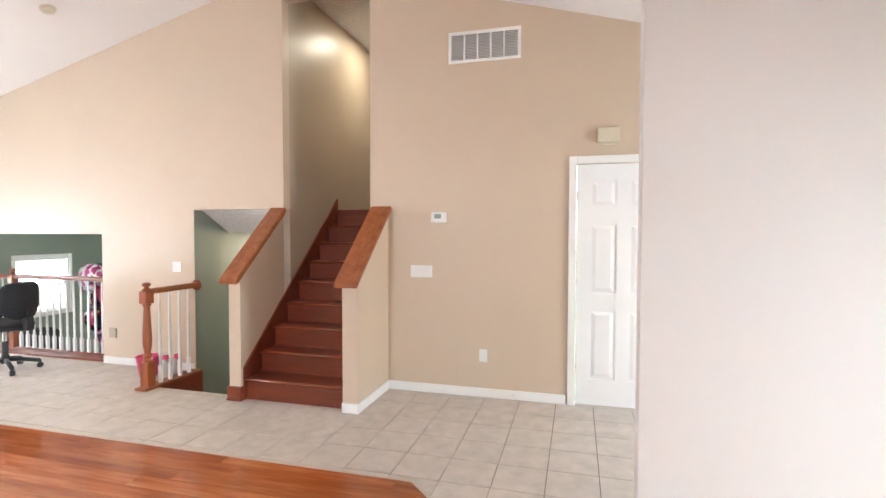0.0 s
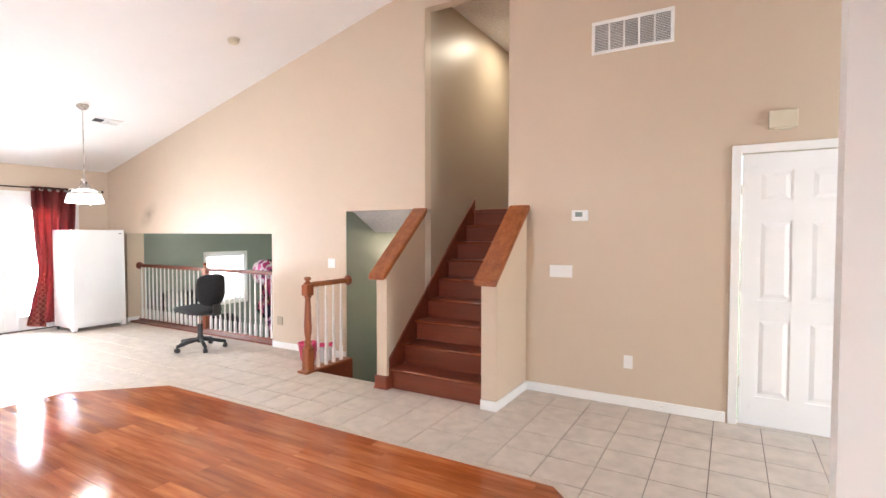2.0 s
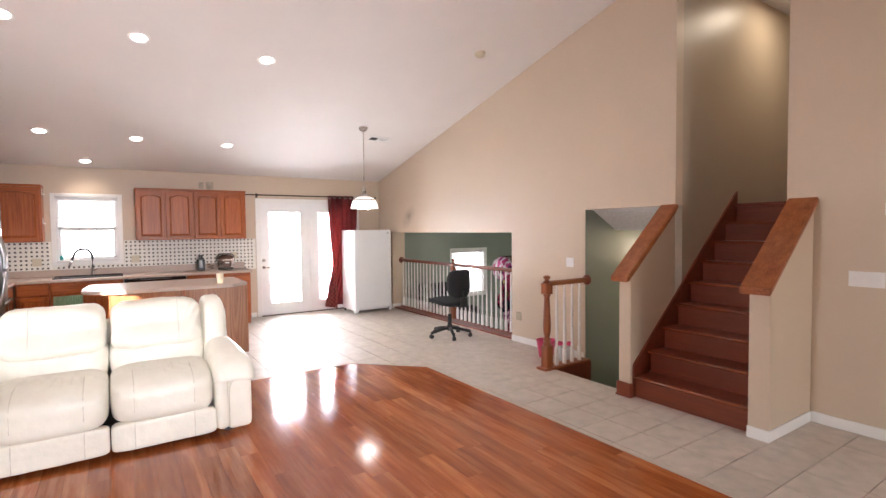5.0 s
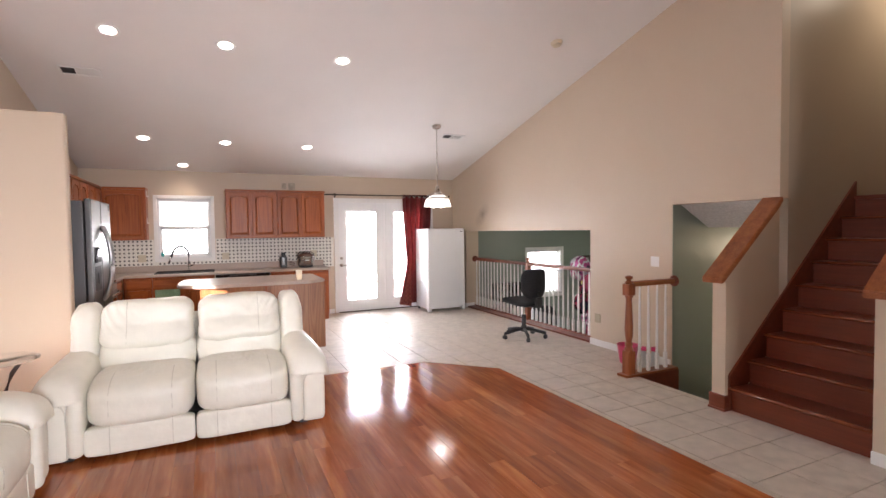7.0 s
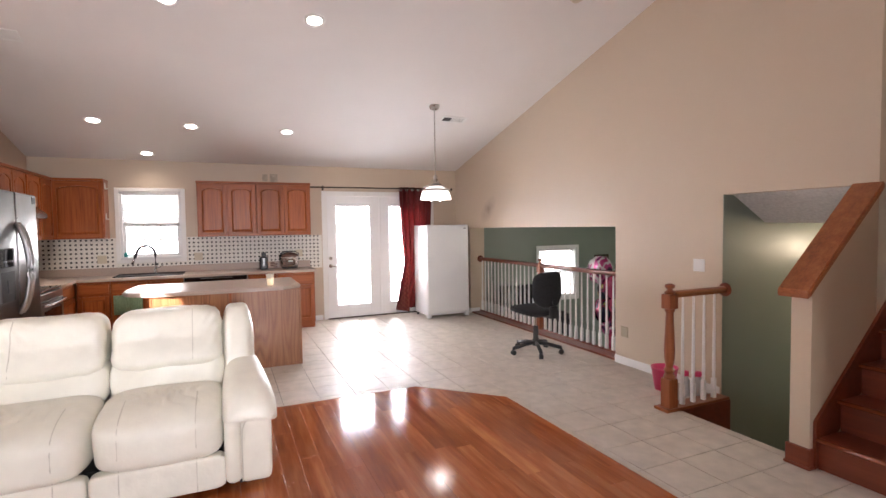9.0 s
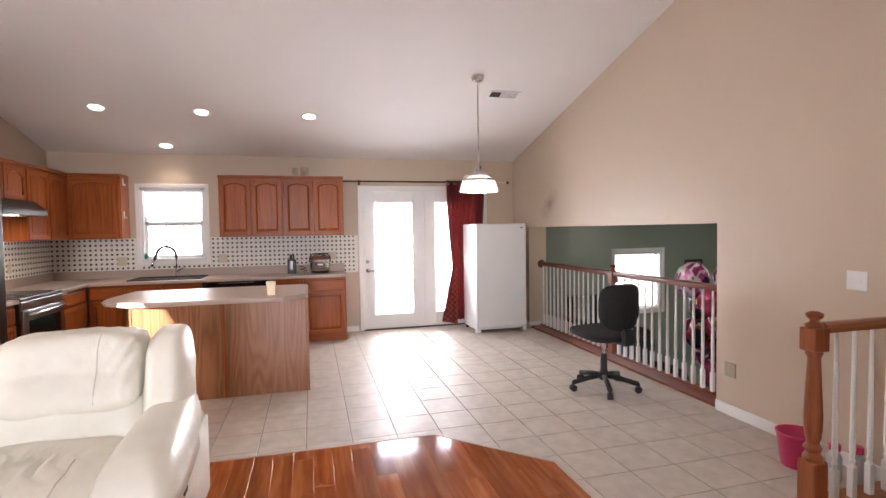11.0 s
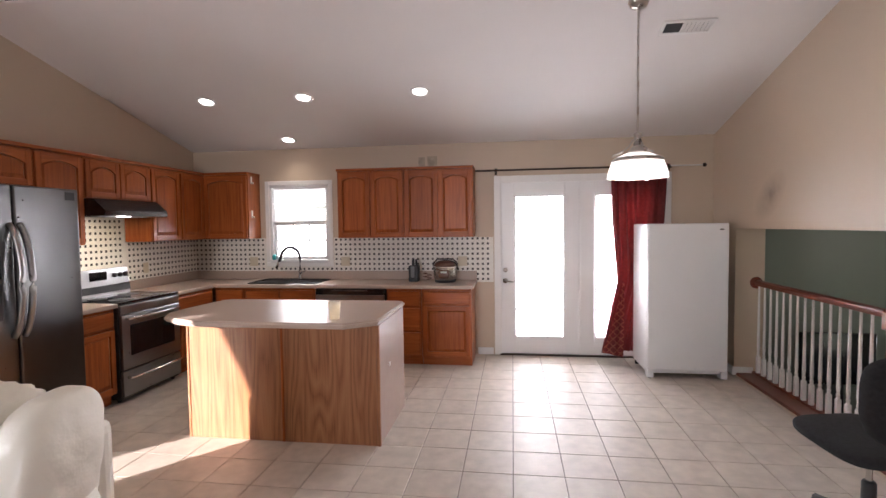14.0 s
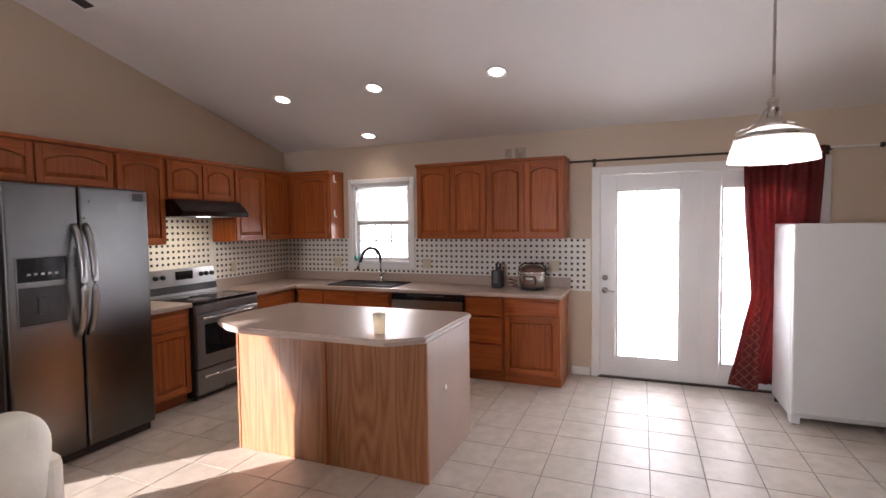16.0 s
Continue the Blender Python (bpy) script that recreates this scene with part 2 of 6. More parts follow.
def translucent(name, col):
    m, n, l, b = shader(name)
    tr = n.new("ShaderNodeBsdfTranslucent")
    tr.inputs[0].default_value = (*col, 1)
    mix = n.new("ShaderNodeMixShader")
    mix.inputs[0].default_value = 0.6
    b.inputs["Base Color"].default_value = (*col, 1)
    b.inputs["Roughness"].default_value = 0.7
    l.new(b.outputs[0], mix.inputs[1])
    l.new(tr.outputs[0], mix.inputs[2])
    l.new(mix.outputs[0], n["Material Output"].inputs[0])
    return m


BLIND = translucent("translucent_blind", (0.88, 0.88, 0.86))
CUP = translucent("frosted_candle_glass", (0.90, 0.87, 0.80))
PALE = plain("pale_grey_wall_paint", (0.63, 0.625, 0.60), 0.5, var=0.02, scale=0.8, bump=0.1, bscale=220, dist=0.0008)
SKYGLOW = glow("overcast_daylight", (0.97, 0.99, 1.0), 1.7)
IVORY = plain("ivory_plastic", (0.62, 0.55, 0.42), 0.4, bump=0.03)
WHITEPL = plain("white_plastic", (0.82, 0.81, 0.79), 0.35, bump=0.03)
PINK = plain("pink_plastic", (0.68, 0.05, 0.16), 0.35, bump=0.05)
FOIL = plain("pink_foil", (0.42, 0.04, 0.11), 0.2, 0.4, var=0.4, scale=7, bump=0.3, bscale=12, dist=0.02)
FOILWHITE = plain("silver_foil", (0.75, 0.72, 0.72), 0.15, 0.6, var=0.3, scale=7, bump=0.3, bscale=12, dist=0.02)


def printed_foil(name, stops):
    """Shiny foil with a bold print of several colours."""
    m, n, l, b = shader(name)
    vec = coords(n, l, shift=True)
    r = ramp(n, l, noise_node(n, l, vec, 9.0, 1.5, 0.4), stops)
    r.node.color_ramp.interpolation = "CONSTANT"
    l.new(r, b.inputs["Base Color"])
    b.inputs["Roughness"].default_value, b.inputs["Metallic"].default_value = 0.2, 0.3
    add_bump(n, l, b, noise_node(n, l, vec, 14.0, 3), 0.4, 0.015)
    return m


PRINT = printed_foil("pink_white_printed_foil", [(0.0, (0.50, 0.06, 0.20)), (0.42, (0.75, 0.70, 0.72)), (0.53, (0.60, 0.10, 0.30)), (0.62, (0.08, 0.05, 0.10))])
PRINT_DARK = printed_foil("dark_printed_foil", [(0.0, (0.03, 0.025, 0.05)), (0.46, (0.45, 0.04, 0.10)), (0.55, (0.05, 0.03, 0.06)), (0.64, (0.70, 0.62, 0.20))])
TEAL = plain("teal_plastic", (0.05, 0.28, 0.28), 0.5)
WAX = glow("glowing_candle_wax", (0.95, 0.80, 0.60), 0.35)
TOWEL = plain("green_towel", (0.22, 0.34, 0.22), 0.95, var=0.2, scale=60, bump=0.7, bscale=300, dist=0.002)
GRASS = plain("lawn", (0.07, 0.11, 0.04), 0.9, var=0.3, scale=2, bump=0.5, bscale=30, dist=0.03)
VINYL = plain("white_vinyl", (0.80, 0.80, 0.80), 0.45, bump=0.03)
GREYCARPET = plain("grey_carpet", (0.22, 0.20, 0.18), 0.95, var=0.15, scale=50, bump=0.8, bscale=250, dist=0.004)


# ---- mesh helpers ----
def finish(name, bm, material, parent=None, label="", smooth=False):
    me = bpy.data.meshes.new(name)
    bmesh.ops.recalc_face_normals(bm, faces=bm.faces)
    bm.to_mesh(me)
    bm.free()
    me.materials.append(material)
    if smooth:
        me.shade_smooth()
    ob = new(name, me)
    if parent:
        ob.parent = parent
    if label:
        ob["label"] = label
    return ob


def part(name, bm, material, parent, label="", smooth=False):
    return finish(name, bm, material, parent, label, smooth)


def thing(name, label, category, m=None, group="", kind=""):
    ob = new(name)
    ob.empty_display_size = 0.1
    if m is not None:
        ob.matrix_world = m
    return tagged(ob, label, category, group, kind)


def setting(name, bm, material, label, category):
    return tagged(finish(name, bm, material), label, category, kind="structure")


def hexa(bm, c):
    v = [bm.verts.new(p) for p in c]
    for f in ((0, 3, 2, 1), (4, 5, 6, 7), (0, 1, 5, 4), (1, 2, 6, 5), (2, 3, 7, 6), (3, 0, 4, 7)):
        bm.faces.new([v[i] for i in f])
    return v


def box(bm, x0, x1, y0, y1, z0, z1, bevel=0.0, seg=1):
    v = hexa(bm, [(x0, y0, z0), (x1, y0, z0), (x1, y1, z0), (x0, y1, z0), (x0, y0, z1), (x1, y0, z1), (x1, y1, z1), (x0, y1, z1)])
    if bevel:
        edges = {e for w in v for e in w.link_edges}
        bmesh.ops.bevel(bm, geom=list(edges), offset=bevel, segments=seg, affect="EDGES", profile=0.5)
    return bm


def boxed(x0, x1, y0, y1, z0, z1, bevel=0.0, seg=1):
    return box(bmesh.new(), x0, x1, y0, y1, z0, z1, bevel, seg)


def lathe(bm, profile, seg=20, at=(0, 0, 0), m=None):
    """profile: (radius, height) from bottom to top, round the z axis at 'at'."""
    rings = []
    for r, z in profile:
        ring = []
        for i in range(seg):
            a = 2 * math.pi * i / seg
            p = Vector((r * math.cos(a), r * math.sin(a), z))
            if m is not None:
                p = m @ p
            ring.append(bm.verts.new(p + Vector(at)))
        rings.append(ring)
    for a, b in zip(rings, rings[1:]):
        for i in range(seg):
            bm.faces.new((a[i], a[(i + 1) % seg], b[(i + 1) % seg], b[i]))
    for ring in (rings[0], rings[-1]):
        bm.faces.new(ring)
    return bm


def rod(bm, p0, p1, r0, r1=None, seg=12):
    p0, p1 = Vector(p0), Vector(p1)
    d = p1 - p0
    m = d.to_track_quat("Z", "Y").to_matrix()
    return lathe(bm, [(r0, 0), (r1 if r1 is not None else r0, d.length)], seg, p0, m)


def tube(bm, pts, r, seg=10):
    """A bent round bar through the points."""
    pts = [Vector(p) for p in pts]
    rings = []
    for i, p in enumerate(pts):
        d = (pts[min(i + 1, len(pts) - 1)] - pts[max(i - 1, 0)]).normalized()
        q = d.to_track_quat("Z", "Y").to_matrix()
        rings.append([bm.verts.new(p + q @ Vector((r * math.cos(2 * math.pi * k / seg), r * math.sin(2 * math.pi * k / seg), 0))) for k in range(seg)])
    for a, b in zip(rings, rings[1:]):
        for k in range(seg):
            bm.faces.new((a[k], a[(k + 1) % seg], b[(k + 1) % seg], b[k]))
    bm.faces.new(rings[0]), bm.faces.new(rings[-1])
    return bm


def prism(bm, poly, lo, hi, axis="z", inset=0.0):
    """A flat outline, in the two axes that are left in order, drawn out along axis from lo to hi; inset shrinks the hi end."""
    def at(p, w):
        return {"x": (w, p[0], p[1]), "y": (p[0], w, p[1]), "z": (p[0], p[1], w)}[axis]
    cx, cy = sum(p[0] for p in poly) / len(poly), sum(p[1] for p in poly) / len(poly)
    wx, wy = max(p[0] for p in poly) - min(p[0] for p in poly), max(p[1] for p in poly) - min(p[1] for p in poly)
    sx, sy = 1 - 2 * inset / wx, 1 - 2 * inset / wy
    a = [bm.verts.new(at(p, lo)) for p in poly]
    b = [bm.verts.new(at((cx + (p[0] - cx) * sx, cy + (p[1] - cy) * sy), hi)) for p in poly]
    bm.faces.new(a), bm.faces.new(b)
    for i in range(len(poly)):
        j = (i + 1) % len(poly)
        bm.faces.new((a[i], a[j], b[j], b[i]))
    return bm


def pillow(bm, centre, size, p=4.0, cuts=9, wrinkle=0.0, lean=0.0, freq=6.0, taper=0.0):
    """A stuffed block: a cube rounded by a p-norm, creased by noise. lean tips it back in x with height; taper narrows y with height."""
    n0 = len(bm.verts)
    made = bmesh.ops.create_cube(bm, size=2.0)["verts"]
    bmesh.ops.subdivide_edges(bm, edges=list({e for v in made for e in v.link_edges}), cuts=cuts, use_grid_fill=True)
    bm.verts.ensure_lookup_table()
    verts = bm.verts[n0:]
    for v in verts:
        c = v.co
        k = (abs(c.x) ** p + abs(c.y) ** p + abs(c.z) ** p) ** (1 / p)
        q = c / k
        w = Vector((q.x * size[0] / 2, q.y * size[1] / 2 * (1 - taper * (q.z + 1) / 2), q.z * size[2] / 2))
        w.x += lean * (q.z + 1) * size[2] / 2
        w = w + Vector(centre)
        if wrinkle:
            nrm = q.normalized()
            w += nrm * wrinkle * (noise.noise(w * freq) + 0.5 * noise.noise(w * freq * 2.7))
        v.co = w
    return bm


def wall_columns(bm, along, near, far, u0, u1, bottom, top, openings=(), breaks=()):
    """A wall that runs along 'x' or 'y' from u0 to u1, between near and far, with through openings (a, b, low, high); top is a function of u."""
    cuts = sorted({u0, u1, *breaks, *(o[0] for o in openings), *(o[1] for o in openings)})
    cuts = [c for c in cuts if u0 <= c <= u1]
    for a, b in zip(cuts, cuts[1:]):
        mid = (a + b) / 2
        holes = sorted((o[2], o[3]) for o in openings if o[0] < mid < o[1])
        z, spans = bottom, []
        for lo, hi in holes:
            if lo > z + 1e-4:
                spans.append((z, z, lo, lo))
            z = hi
        spans.append((z, z, top(a), top(b)))
        for la, lb, ha, hb in spans:
            if along == "x":
                c = [(a, near, la), (b, near, lb), (b, far, lb), (a, far, la), (a, near, ha), (b, near, hb), (b, far, hb), (a, far, ha)]
            else:
                c = [(near, a, la), (near, b, lb), (far, b, lb), (far, a, la), (near, a, ha), (near, b, hb), (far, b, hb), (far, a, ha)]
            hexa(bm, c)
    return bm
# ---- the large structure ----
HOLE = (-3.78, -2.86, 3.94)          # stair hole in the floor: west, east, south edge
NICHE = (-8.70, -5.14, 0.0, 1.51)
FD = (2.11, 4.00, 0.0, 2.09)         # french door opening in the west wall (y0, y1, z0, z1)
SINKWIN = (-0.82, -0.03, 1.13, 2.11)

# floors
bm = bmesh.new()
box(bm, WEST, -3.97, SOUTH_K, 4.80, -0.16, -0.008)
box(bm, -3.97, HOLE[0], SOUTH_K, NORTH, -0.16, -0.008)
box(bm, HOLE[0], HOLE[1], SOUTH_K, HOLE[2], -0.16, -0.008)
box(bm, HOLE[1], EAST, SOUTH_K, NORTH, -0.16, -0.008)
box(bm, -5.56, EAST, SOUTH, SOUTH_K, -0.16, -0.008)
floor = setting("floor", bm, GROUT, "beige ceramic tile and glossy laminate floor of the main level", "floor")
setting("floor_lower", boxed(WEST, -1.6, 4.82, 9.6, LOW - 0.15, LOW), GREYCARPET, "grey carpet floor of the lower room", "floor")
ground = setting("ground", boxed(-160, 160, -160, 160, LOW - 0.5, LOW - 0.2), GRASS, "mown green lawn outside the house", "ground")

# west wall, with french door and sink window
bm = bmesh.new()
wall_columns(bm, "y", WEST - 0.15, WEST, SOUTH_K - 0.14, NORTH + 0.28, -0.16, lambda u: 2.60, [FD, SINKWIN])
setting("wall_west", bm, WALL, "beige painted kitchen wall with window and french doors", "wall")
# stair wall: niche, stairs down, stairs up
bm = bmesh.new()
wall_columns(bm, "x", NORTH, NORTH + 0.28, WEST, -3.85, -0.16, lambda u: ceil_z(u) + 0.05, [NICHE])
wall_columns(bm, "x", NORTH, NORTH + 0.12, -3.85, -2.73, 1.78, lambda u: ceil_z(u) + 0.05)
wall_columns(bm, "x", NORTH, NORTH + 0.12, -2.73, -1.76, 3.92, lambda u: 4.30)
wall_columns(bm, "x", NORTH, NORTH + 0.12, -1.76, EAST, -0.16, lambda u: ceil_z(u) + 0.05, [(0.20, 0.98, 0.0, 2.14)])
setting("wall_north", bm, WALL, "tall beige gabled wall with stair openings and railing niche", "wall")
# kitchen side wall, partition beside the refrigerator, living room walls
bm = bmesh.new()
wall_columns(bm, "x", SOUTH_K - 0.14, SOUTH_K, WEST, -5.44, -0.16, lambda u: ceil_z(u) + 0.05)
setting("wall_south_kitchen", bm, WALL, "beige painted kitchen side wall", "wall")
setting("wall_partition", boxed(-5.56, -5.44, SOUTH_K, -1.17, -0.008, 2.62, 0.02, 3), WALL, "short beige partition wall with rounded corners", "wall")
bm = bmesh.new()
wall_columns(bm, "y", -5.56, -5.44, SOUTH, SOUTH_K - 0.14, -0.16, lambda u: ceil_z(-5.5) + 0.05)
setting("wall_living_west", bm, WALL, "beige living room wall", "wall")
bm = bmesh.new()
wall_columns(bm, "x", SOUTH - 0.15, SOUTH, -5.56, EAST + 0.15, -0.16, lambda u: ceil_z(u) + 0.05, [(-2.38, -1.42, 0.55, 2.35)], breaks=(RIDGE_X,))
setting("wall_living_south", bm, WALL, "beige living room wall with a wide window", "wall")
bm = bmesh.new()
wall_columns(bm, "y", EAST, EAST + 0.15, SOUTH, NORTH + 0.28, -0.16, lambda u: ceil_z(EAST) + 0.05, [(-0.4, 1.6, 0.55, 2.05), (2.8, 3.8, 0.3, 2.05)])
setting("wall_living_east", bm, WALL, "beige living room wall with a wide window", "wall")
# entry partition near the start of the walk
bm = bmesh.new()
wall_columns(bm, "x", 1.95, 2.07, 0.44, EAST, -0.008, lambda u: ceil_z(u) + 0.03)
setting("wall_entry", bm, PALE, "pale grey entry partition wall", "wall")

# ceilings
bm = bmesh.new()
for xa, xb in ((WEST - 0.15, RIDGE_X), (RIDGE_X, EAST + 0.15)):
    za, zb = ceil_z(xa), ceil_z(xb)
    c = [(xa, SOUTH - 0.15, za), (xb, SOUTH - 0.15, zb), (xb, NORTH + 0.06, zb), (xa, NORTH + 0.06, za)]
    hexa(bm, c + [(x, y, z + 0.12) for x, y, z in c])
setting("ceiling", bm, CEIL, "white vaulted textured ceiling", "ceiling")

# stairwell up
bm = bmesh.new()
wall_columns(bm, "y", -2.85, -2.73, NORTH + 0.12, 7.6, -0.2, lambda u: 4.28)
setting("wall_stair_left", bm, STAIRWALL, "satin beige stairwell wall catching light", "wall")
bm = bmesh.new()
wall_columns(bm, "y", -1.76, -1.62, NORTH + 0.12, 7.6, -0.2, lambda u: 4.28)
setting("wall_stair_right", bm, STAIRWALL, "satin beige stairwell wall", "wall")
setting("wall_stair_end", boxed(-2.85, -1.62, 7.6, 7.72, LOW, 4.28), STAIRWALL, "beige end wall of the upper hall", "wall")
bm = bmesh.new()
c = [(-2.85, NORTH + 0.12, 4.16), (-1.62, NORTH + 0.12, 4.16), (-1.62, 7.72, 4.16), (-2.85, 7.72, 4.16)]
hexa(bm, c + [(x, y, z + 0.12) for x, y, z in c])
setting("ceiling_upper_hall", bm, POPCORN, "popcorn textured ceiling over the stairs", "ceiling")

# lower room and stairs down
bm = bmesh.new()
wall_columns(bm, "y", WEST - 0.15, WEST, NORTH + 0.28, 9.6, LOW, lambda u: 1.62, [(6.36, 7.32, 0.03, 1.07)])
setting("wall_lower_west", bm, GREEN, "sage green lower room wall with a small window", "wall")
setting("wall_lower_north", boxed(WEST - 0.15, -1.6, 9.6, 9.72, LOW, 1.62), GREEN, "sage green lower room wall", "wall")
setting("wall_lower_south", boxed(WEST, -3.86, NORTH + 0.285, NORTH + 0.32, LOW, -0.17), GREEN, "sage green wall below the railing", "wall")
bm = bmesh.new()
wall_columns(bm, "y", -3.97, -3.845, NORTH + 0.004, 7.2, LOW, lambda u: 1.775)
setting("wall_lower_stair", bm, GREEN, "sage green wall of the stairs down", "wall")
setting("wall_lower_stair_end", boxed(-3.85, -2.85, 7.2, 7.32, LOW, 1.62), GREEN, "sage green end wall of the lower stairs", "wall")
setting("wall_lower_stair_side", boxed(-2.855, -2.85 + 0.06, HOLE[2], 7.2, LOW, 0.0), GREEN, "sage green side wall of the stairs down", "wall")
setting("wall_stair_pit", boxed(HOLE[0] - 0.07, HOLE[1], 3.78, HOLE[2] - 0.06, LOW, -0.17), GREEN, "sage green wall below the floor edge", "wall")
bm = bmesh.new()
for (ya, za), (yb, zb) in (((NORTH + 0.12, 1.78), (5.08, 1.53)), ((5.08, 1.53), (7.2, 1.5))):
    hexa(bm, [(-3.85, ya, za), (-2.855, ya, za), (-2.855, yb, zb), (-3.85, yb, zb), (-3.85, ya, za + 0.1), (-2.855, ya, za + 0.1), (-2.855, yb, zb + 0.1), (-3.85, yb, zb + 0.1)])
setting("ceiling_lower_stair", bm, POPCORN, "white textured sloping soffit above the stairs down", "ceiling")
setting("ceiling_lower", boxed(WEST - 0.15, -3.97, NORTH + 0.28, 9.72, 1.62, 1.74), CEIL, "white ceiling of the lower room", "ceiling")

# baseboards
def baseboard(name, x0, x1, y0, y1):
    return setting(name, boxed(x0, x1, y0, y1, 0.0, 0.085, 0.004), TRIM, "white painted wooden baseboard", "baseboard")


baseboard("baseboard_1", -1.57, 0.12, NORTH - 0.014, NORTH)
baseboard("baseboard_2", -5.14, -3.86, NORTH - 0.014, NORTH)
baseboard("baseboard_3", -1.57, -1.556, 3.806, NORTH - 0.014)
baseboard("baseboard_4", -1.712, -1.556, 3.79, 3.806)
baseboard("baseboard_5", WEST, WEST + 0.014, 1.84, 2.03)
baseboard("baseboard_6", -8.70, -8.686, NORTH - 0.02, 4.70)
baseboard("baseboard_7", WEST, -8.70, NORTH - 0.014, NORTH)
baseboard("baseboard_8", 0.44, EAST, 1.936, 1.95)

# knee walls beside the stairs, each with its sloping wooden cap
def knee_wall(name, x0, x1):
    ylo, zlo, slope = 3.82, 1.145, 0.86
    zhi = zlo + slope * (NORTH - ylo)
    bm = bmesh.new()
    prism(bm, [(ylo, -0.008), (NORTH, -0.008), (NORTH, zhi), (ylo, zlo)], x0, x1, "x")
    w = setting(name, bm, WALL, "low beige sloping knee wall beside the stairs", "wall")
    bm = bmesh.new()
    k = slope
    y0, y1 = ylo - 0.09, NORTH - 0.002
    base = [(y0, zlo + k * (y0 - ylo)), (y1, zlo + k * (y1 - ylo)), (y1, zlo + k * (y1 - ylo) + 0.05), (y0, zlo + k * (y0 - ylo) + 0.05)]
    prism(bm, base, x0 - 0.035, x1 + 0.035, "x")
    bmesh.ops.bevel(bm, geom=list(bm.edges), offset=0.008, segments=2, affect="EDGES")
    part("cap", bm, CHERRY_Y, w, "sloping cherry-stained wooden cap")
    bm = bmesh.new()
    y0 += 0.045
    base = [(y0, zlo + k * (y0 - ylo) - 0.03), (y1, zlo + k * (y1 - ylo) - 0.03), (y1, zlo + k * (y1 - ylo)), (y0, zlo + k * (y0 - ylo))]
    prism(bm, base, x0 - 0.014, x1 + 0.014, "x")
    part("cap_moulding", bm, CHERRY_Y, w)
    return w


knee_l = knee_wall("knee_wall_1", -2.85, -2.73)
knee_wall("knee_wall_2", -1.715, -1.57)
bm = boxed(-2.865, -2.72, 3.80, 3.90, 0.0, 0.13, 0.006, 2)
box(bm, -2.872, -2.713, 3.793, 3.905, 0.0, 0.02, 0.004)
part("plinth", bm, CHERRY, knee_l, "cherry-stained plinth block at the wall's foot")

# stairs up: one riser and tread a step, skirt boards
stairs = thing("staircase", "cherry-stained wooden staircase rising between knee walls", "staircase", kind="structure")
for k in range(9):
    y, z = STEP_Y + RUN * k, RISE * k
    part("riser", boxed(-2.71, -1.725 if k < 3 else -1.765, y, y + 0.02, z, z + RISE - 0.028), CHERRY, stairs)
    if k < 8:
        part("nosing", tube(bmesh.new(), [(-2.709, y - 0.026, z + RISE - 0.013), (-1.726 if k < 3 else -1.766, y - 0.026, z + RISE - 0.013)], 0.0135, 10), NOSING, stairs, "polished rounded nosing, paler for its highlight", True)
        part("tread", boxed(-2.71, -1.725 if k < 3 else -1.765, y - 0.024, y + RUN + 0.018, z + RISE - 0.028, z + RISE, 0.008, 2), CHERRY, stairs)
part("landing", boxed(-2.71, -1.765, STEP_Y + RUN * 8 - 0.028, 7.58, RISE * 9 - 0.04, RISE * 9, 0.008, 2), CHERRY, stairs)
bm = bmesh.new()
k = RISE / RUN
prism(bm, [(3.85, 0.0), (3.85, 0.30), (STEP_Y + RUN * 8 + 0.02, 0.30 + k * (STEP_Y + RUN * 8 - 3.83)), (STEP_Y + RUN * 8 + 0.02, 1.6)], -2.728, -2.71, "x")
part("skirt_board", bm, CHERRY, stairs)
bm = bmesh.new()
prism(bm, [(4.70, 0.6), (4.70, 0.30 + k * 0.85), (STEP_Y + RUN * 8 + 0.02, 0.30 + k * (STEP_Y + RUN * 8 - 3.83)), (STEP_Y + RUN * 8 + 0.02, 1.6)], -1.765, -1.762, "x")
part("skirt_board", bm, CHERRY, stairs)
setting("baseboard_upper", boxed(-2.73, -1.77, 7.585, 7.60, RISE * 9, RISE * 9 + 0.15), TRIM, "white painted baseboard of the upper hall", "baseboard")

# stairs down
down = thing("lower_staircase", "cherry-stained wooden stairs leading down", "staircase", kind="structure")
for k in range(7):
    y, z = HOLE[2] + 0.02 + 0.24 * k, -0.2 * (k + 1)
    part("tread", boxed(HOLE[0] - 0.06, HOLE[1], y, y + 0.27, z - 0.028, z, 0.006), CHERRY, down)
    part("riser", boxed(HOLE[0] - 0.06, HOLE[1], y - 0.01, y + 0.008, z, z + 0.17), CHERRY, down)
part("stringer", boxed(HOLE[0] + 0.001, HOLE[0] + 0.018, HOLE[2] - 0.02, NORTH + 0.002, -0.42, 0.004), CHERRY, down)

# floor finish: laminate outline with a pale edge strip
WOOD = [(-5.36, SOUTH), (-5.33, 2.20), (-4.69, 2.84), (-0.755, 2.85), (0.02, 2.07), (0.44, 2.07)]
bm = bmesh.new()
for (ax, ay), (bx, by) in zip(WOOD, WOOD[1:]):
    d = Vector((bx - ax, by - ay, 0)).normalized() * 0.004
    nrm = Vector((-d.y, d.x, 0)).normalized() * 0.011
    p = [Vector((ax, ay, 0)) - d + nrm, Vector((bx, by, 0)) + d + nrm, Vector((bx, by, 0)) + d - nrm, Vector((ax, ay, 0)) - d - nrm]
    hexa(bm, [(*q.xy, -0.006) for q in p] + [(*q.xy, 0.004) for q in p])
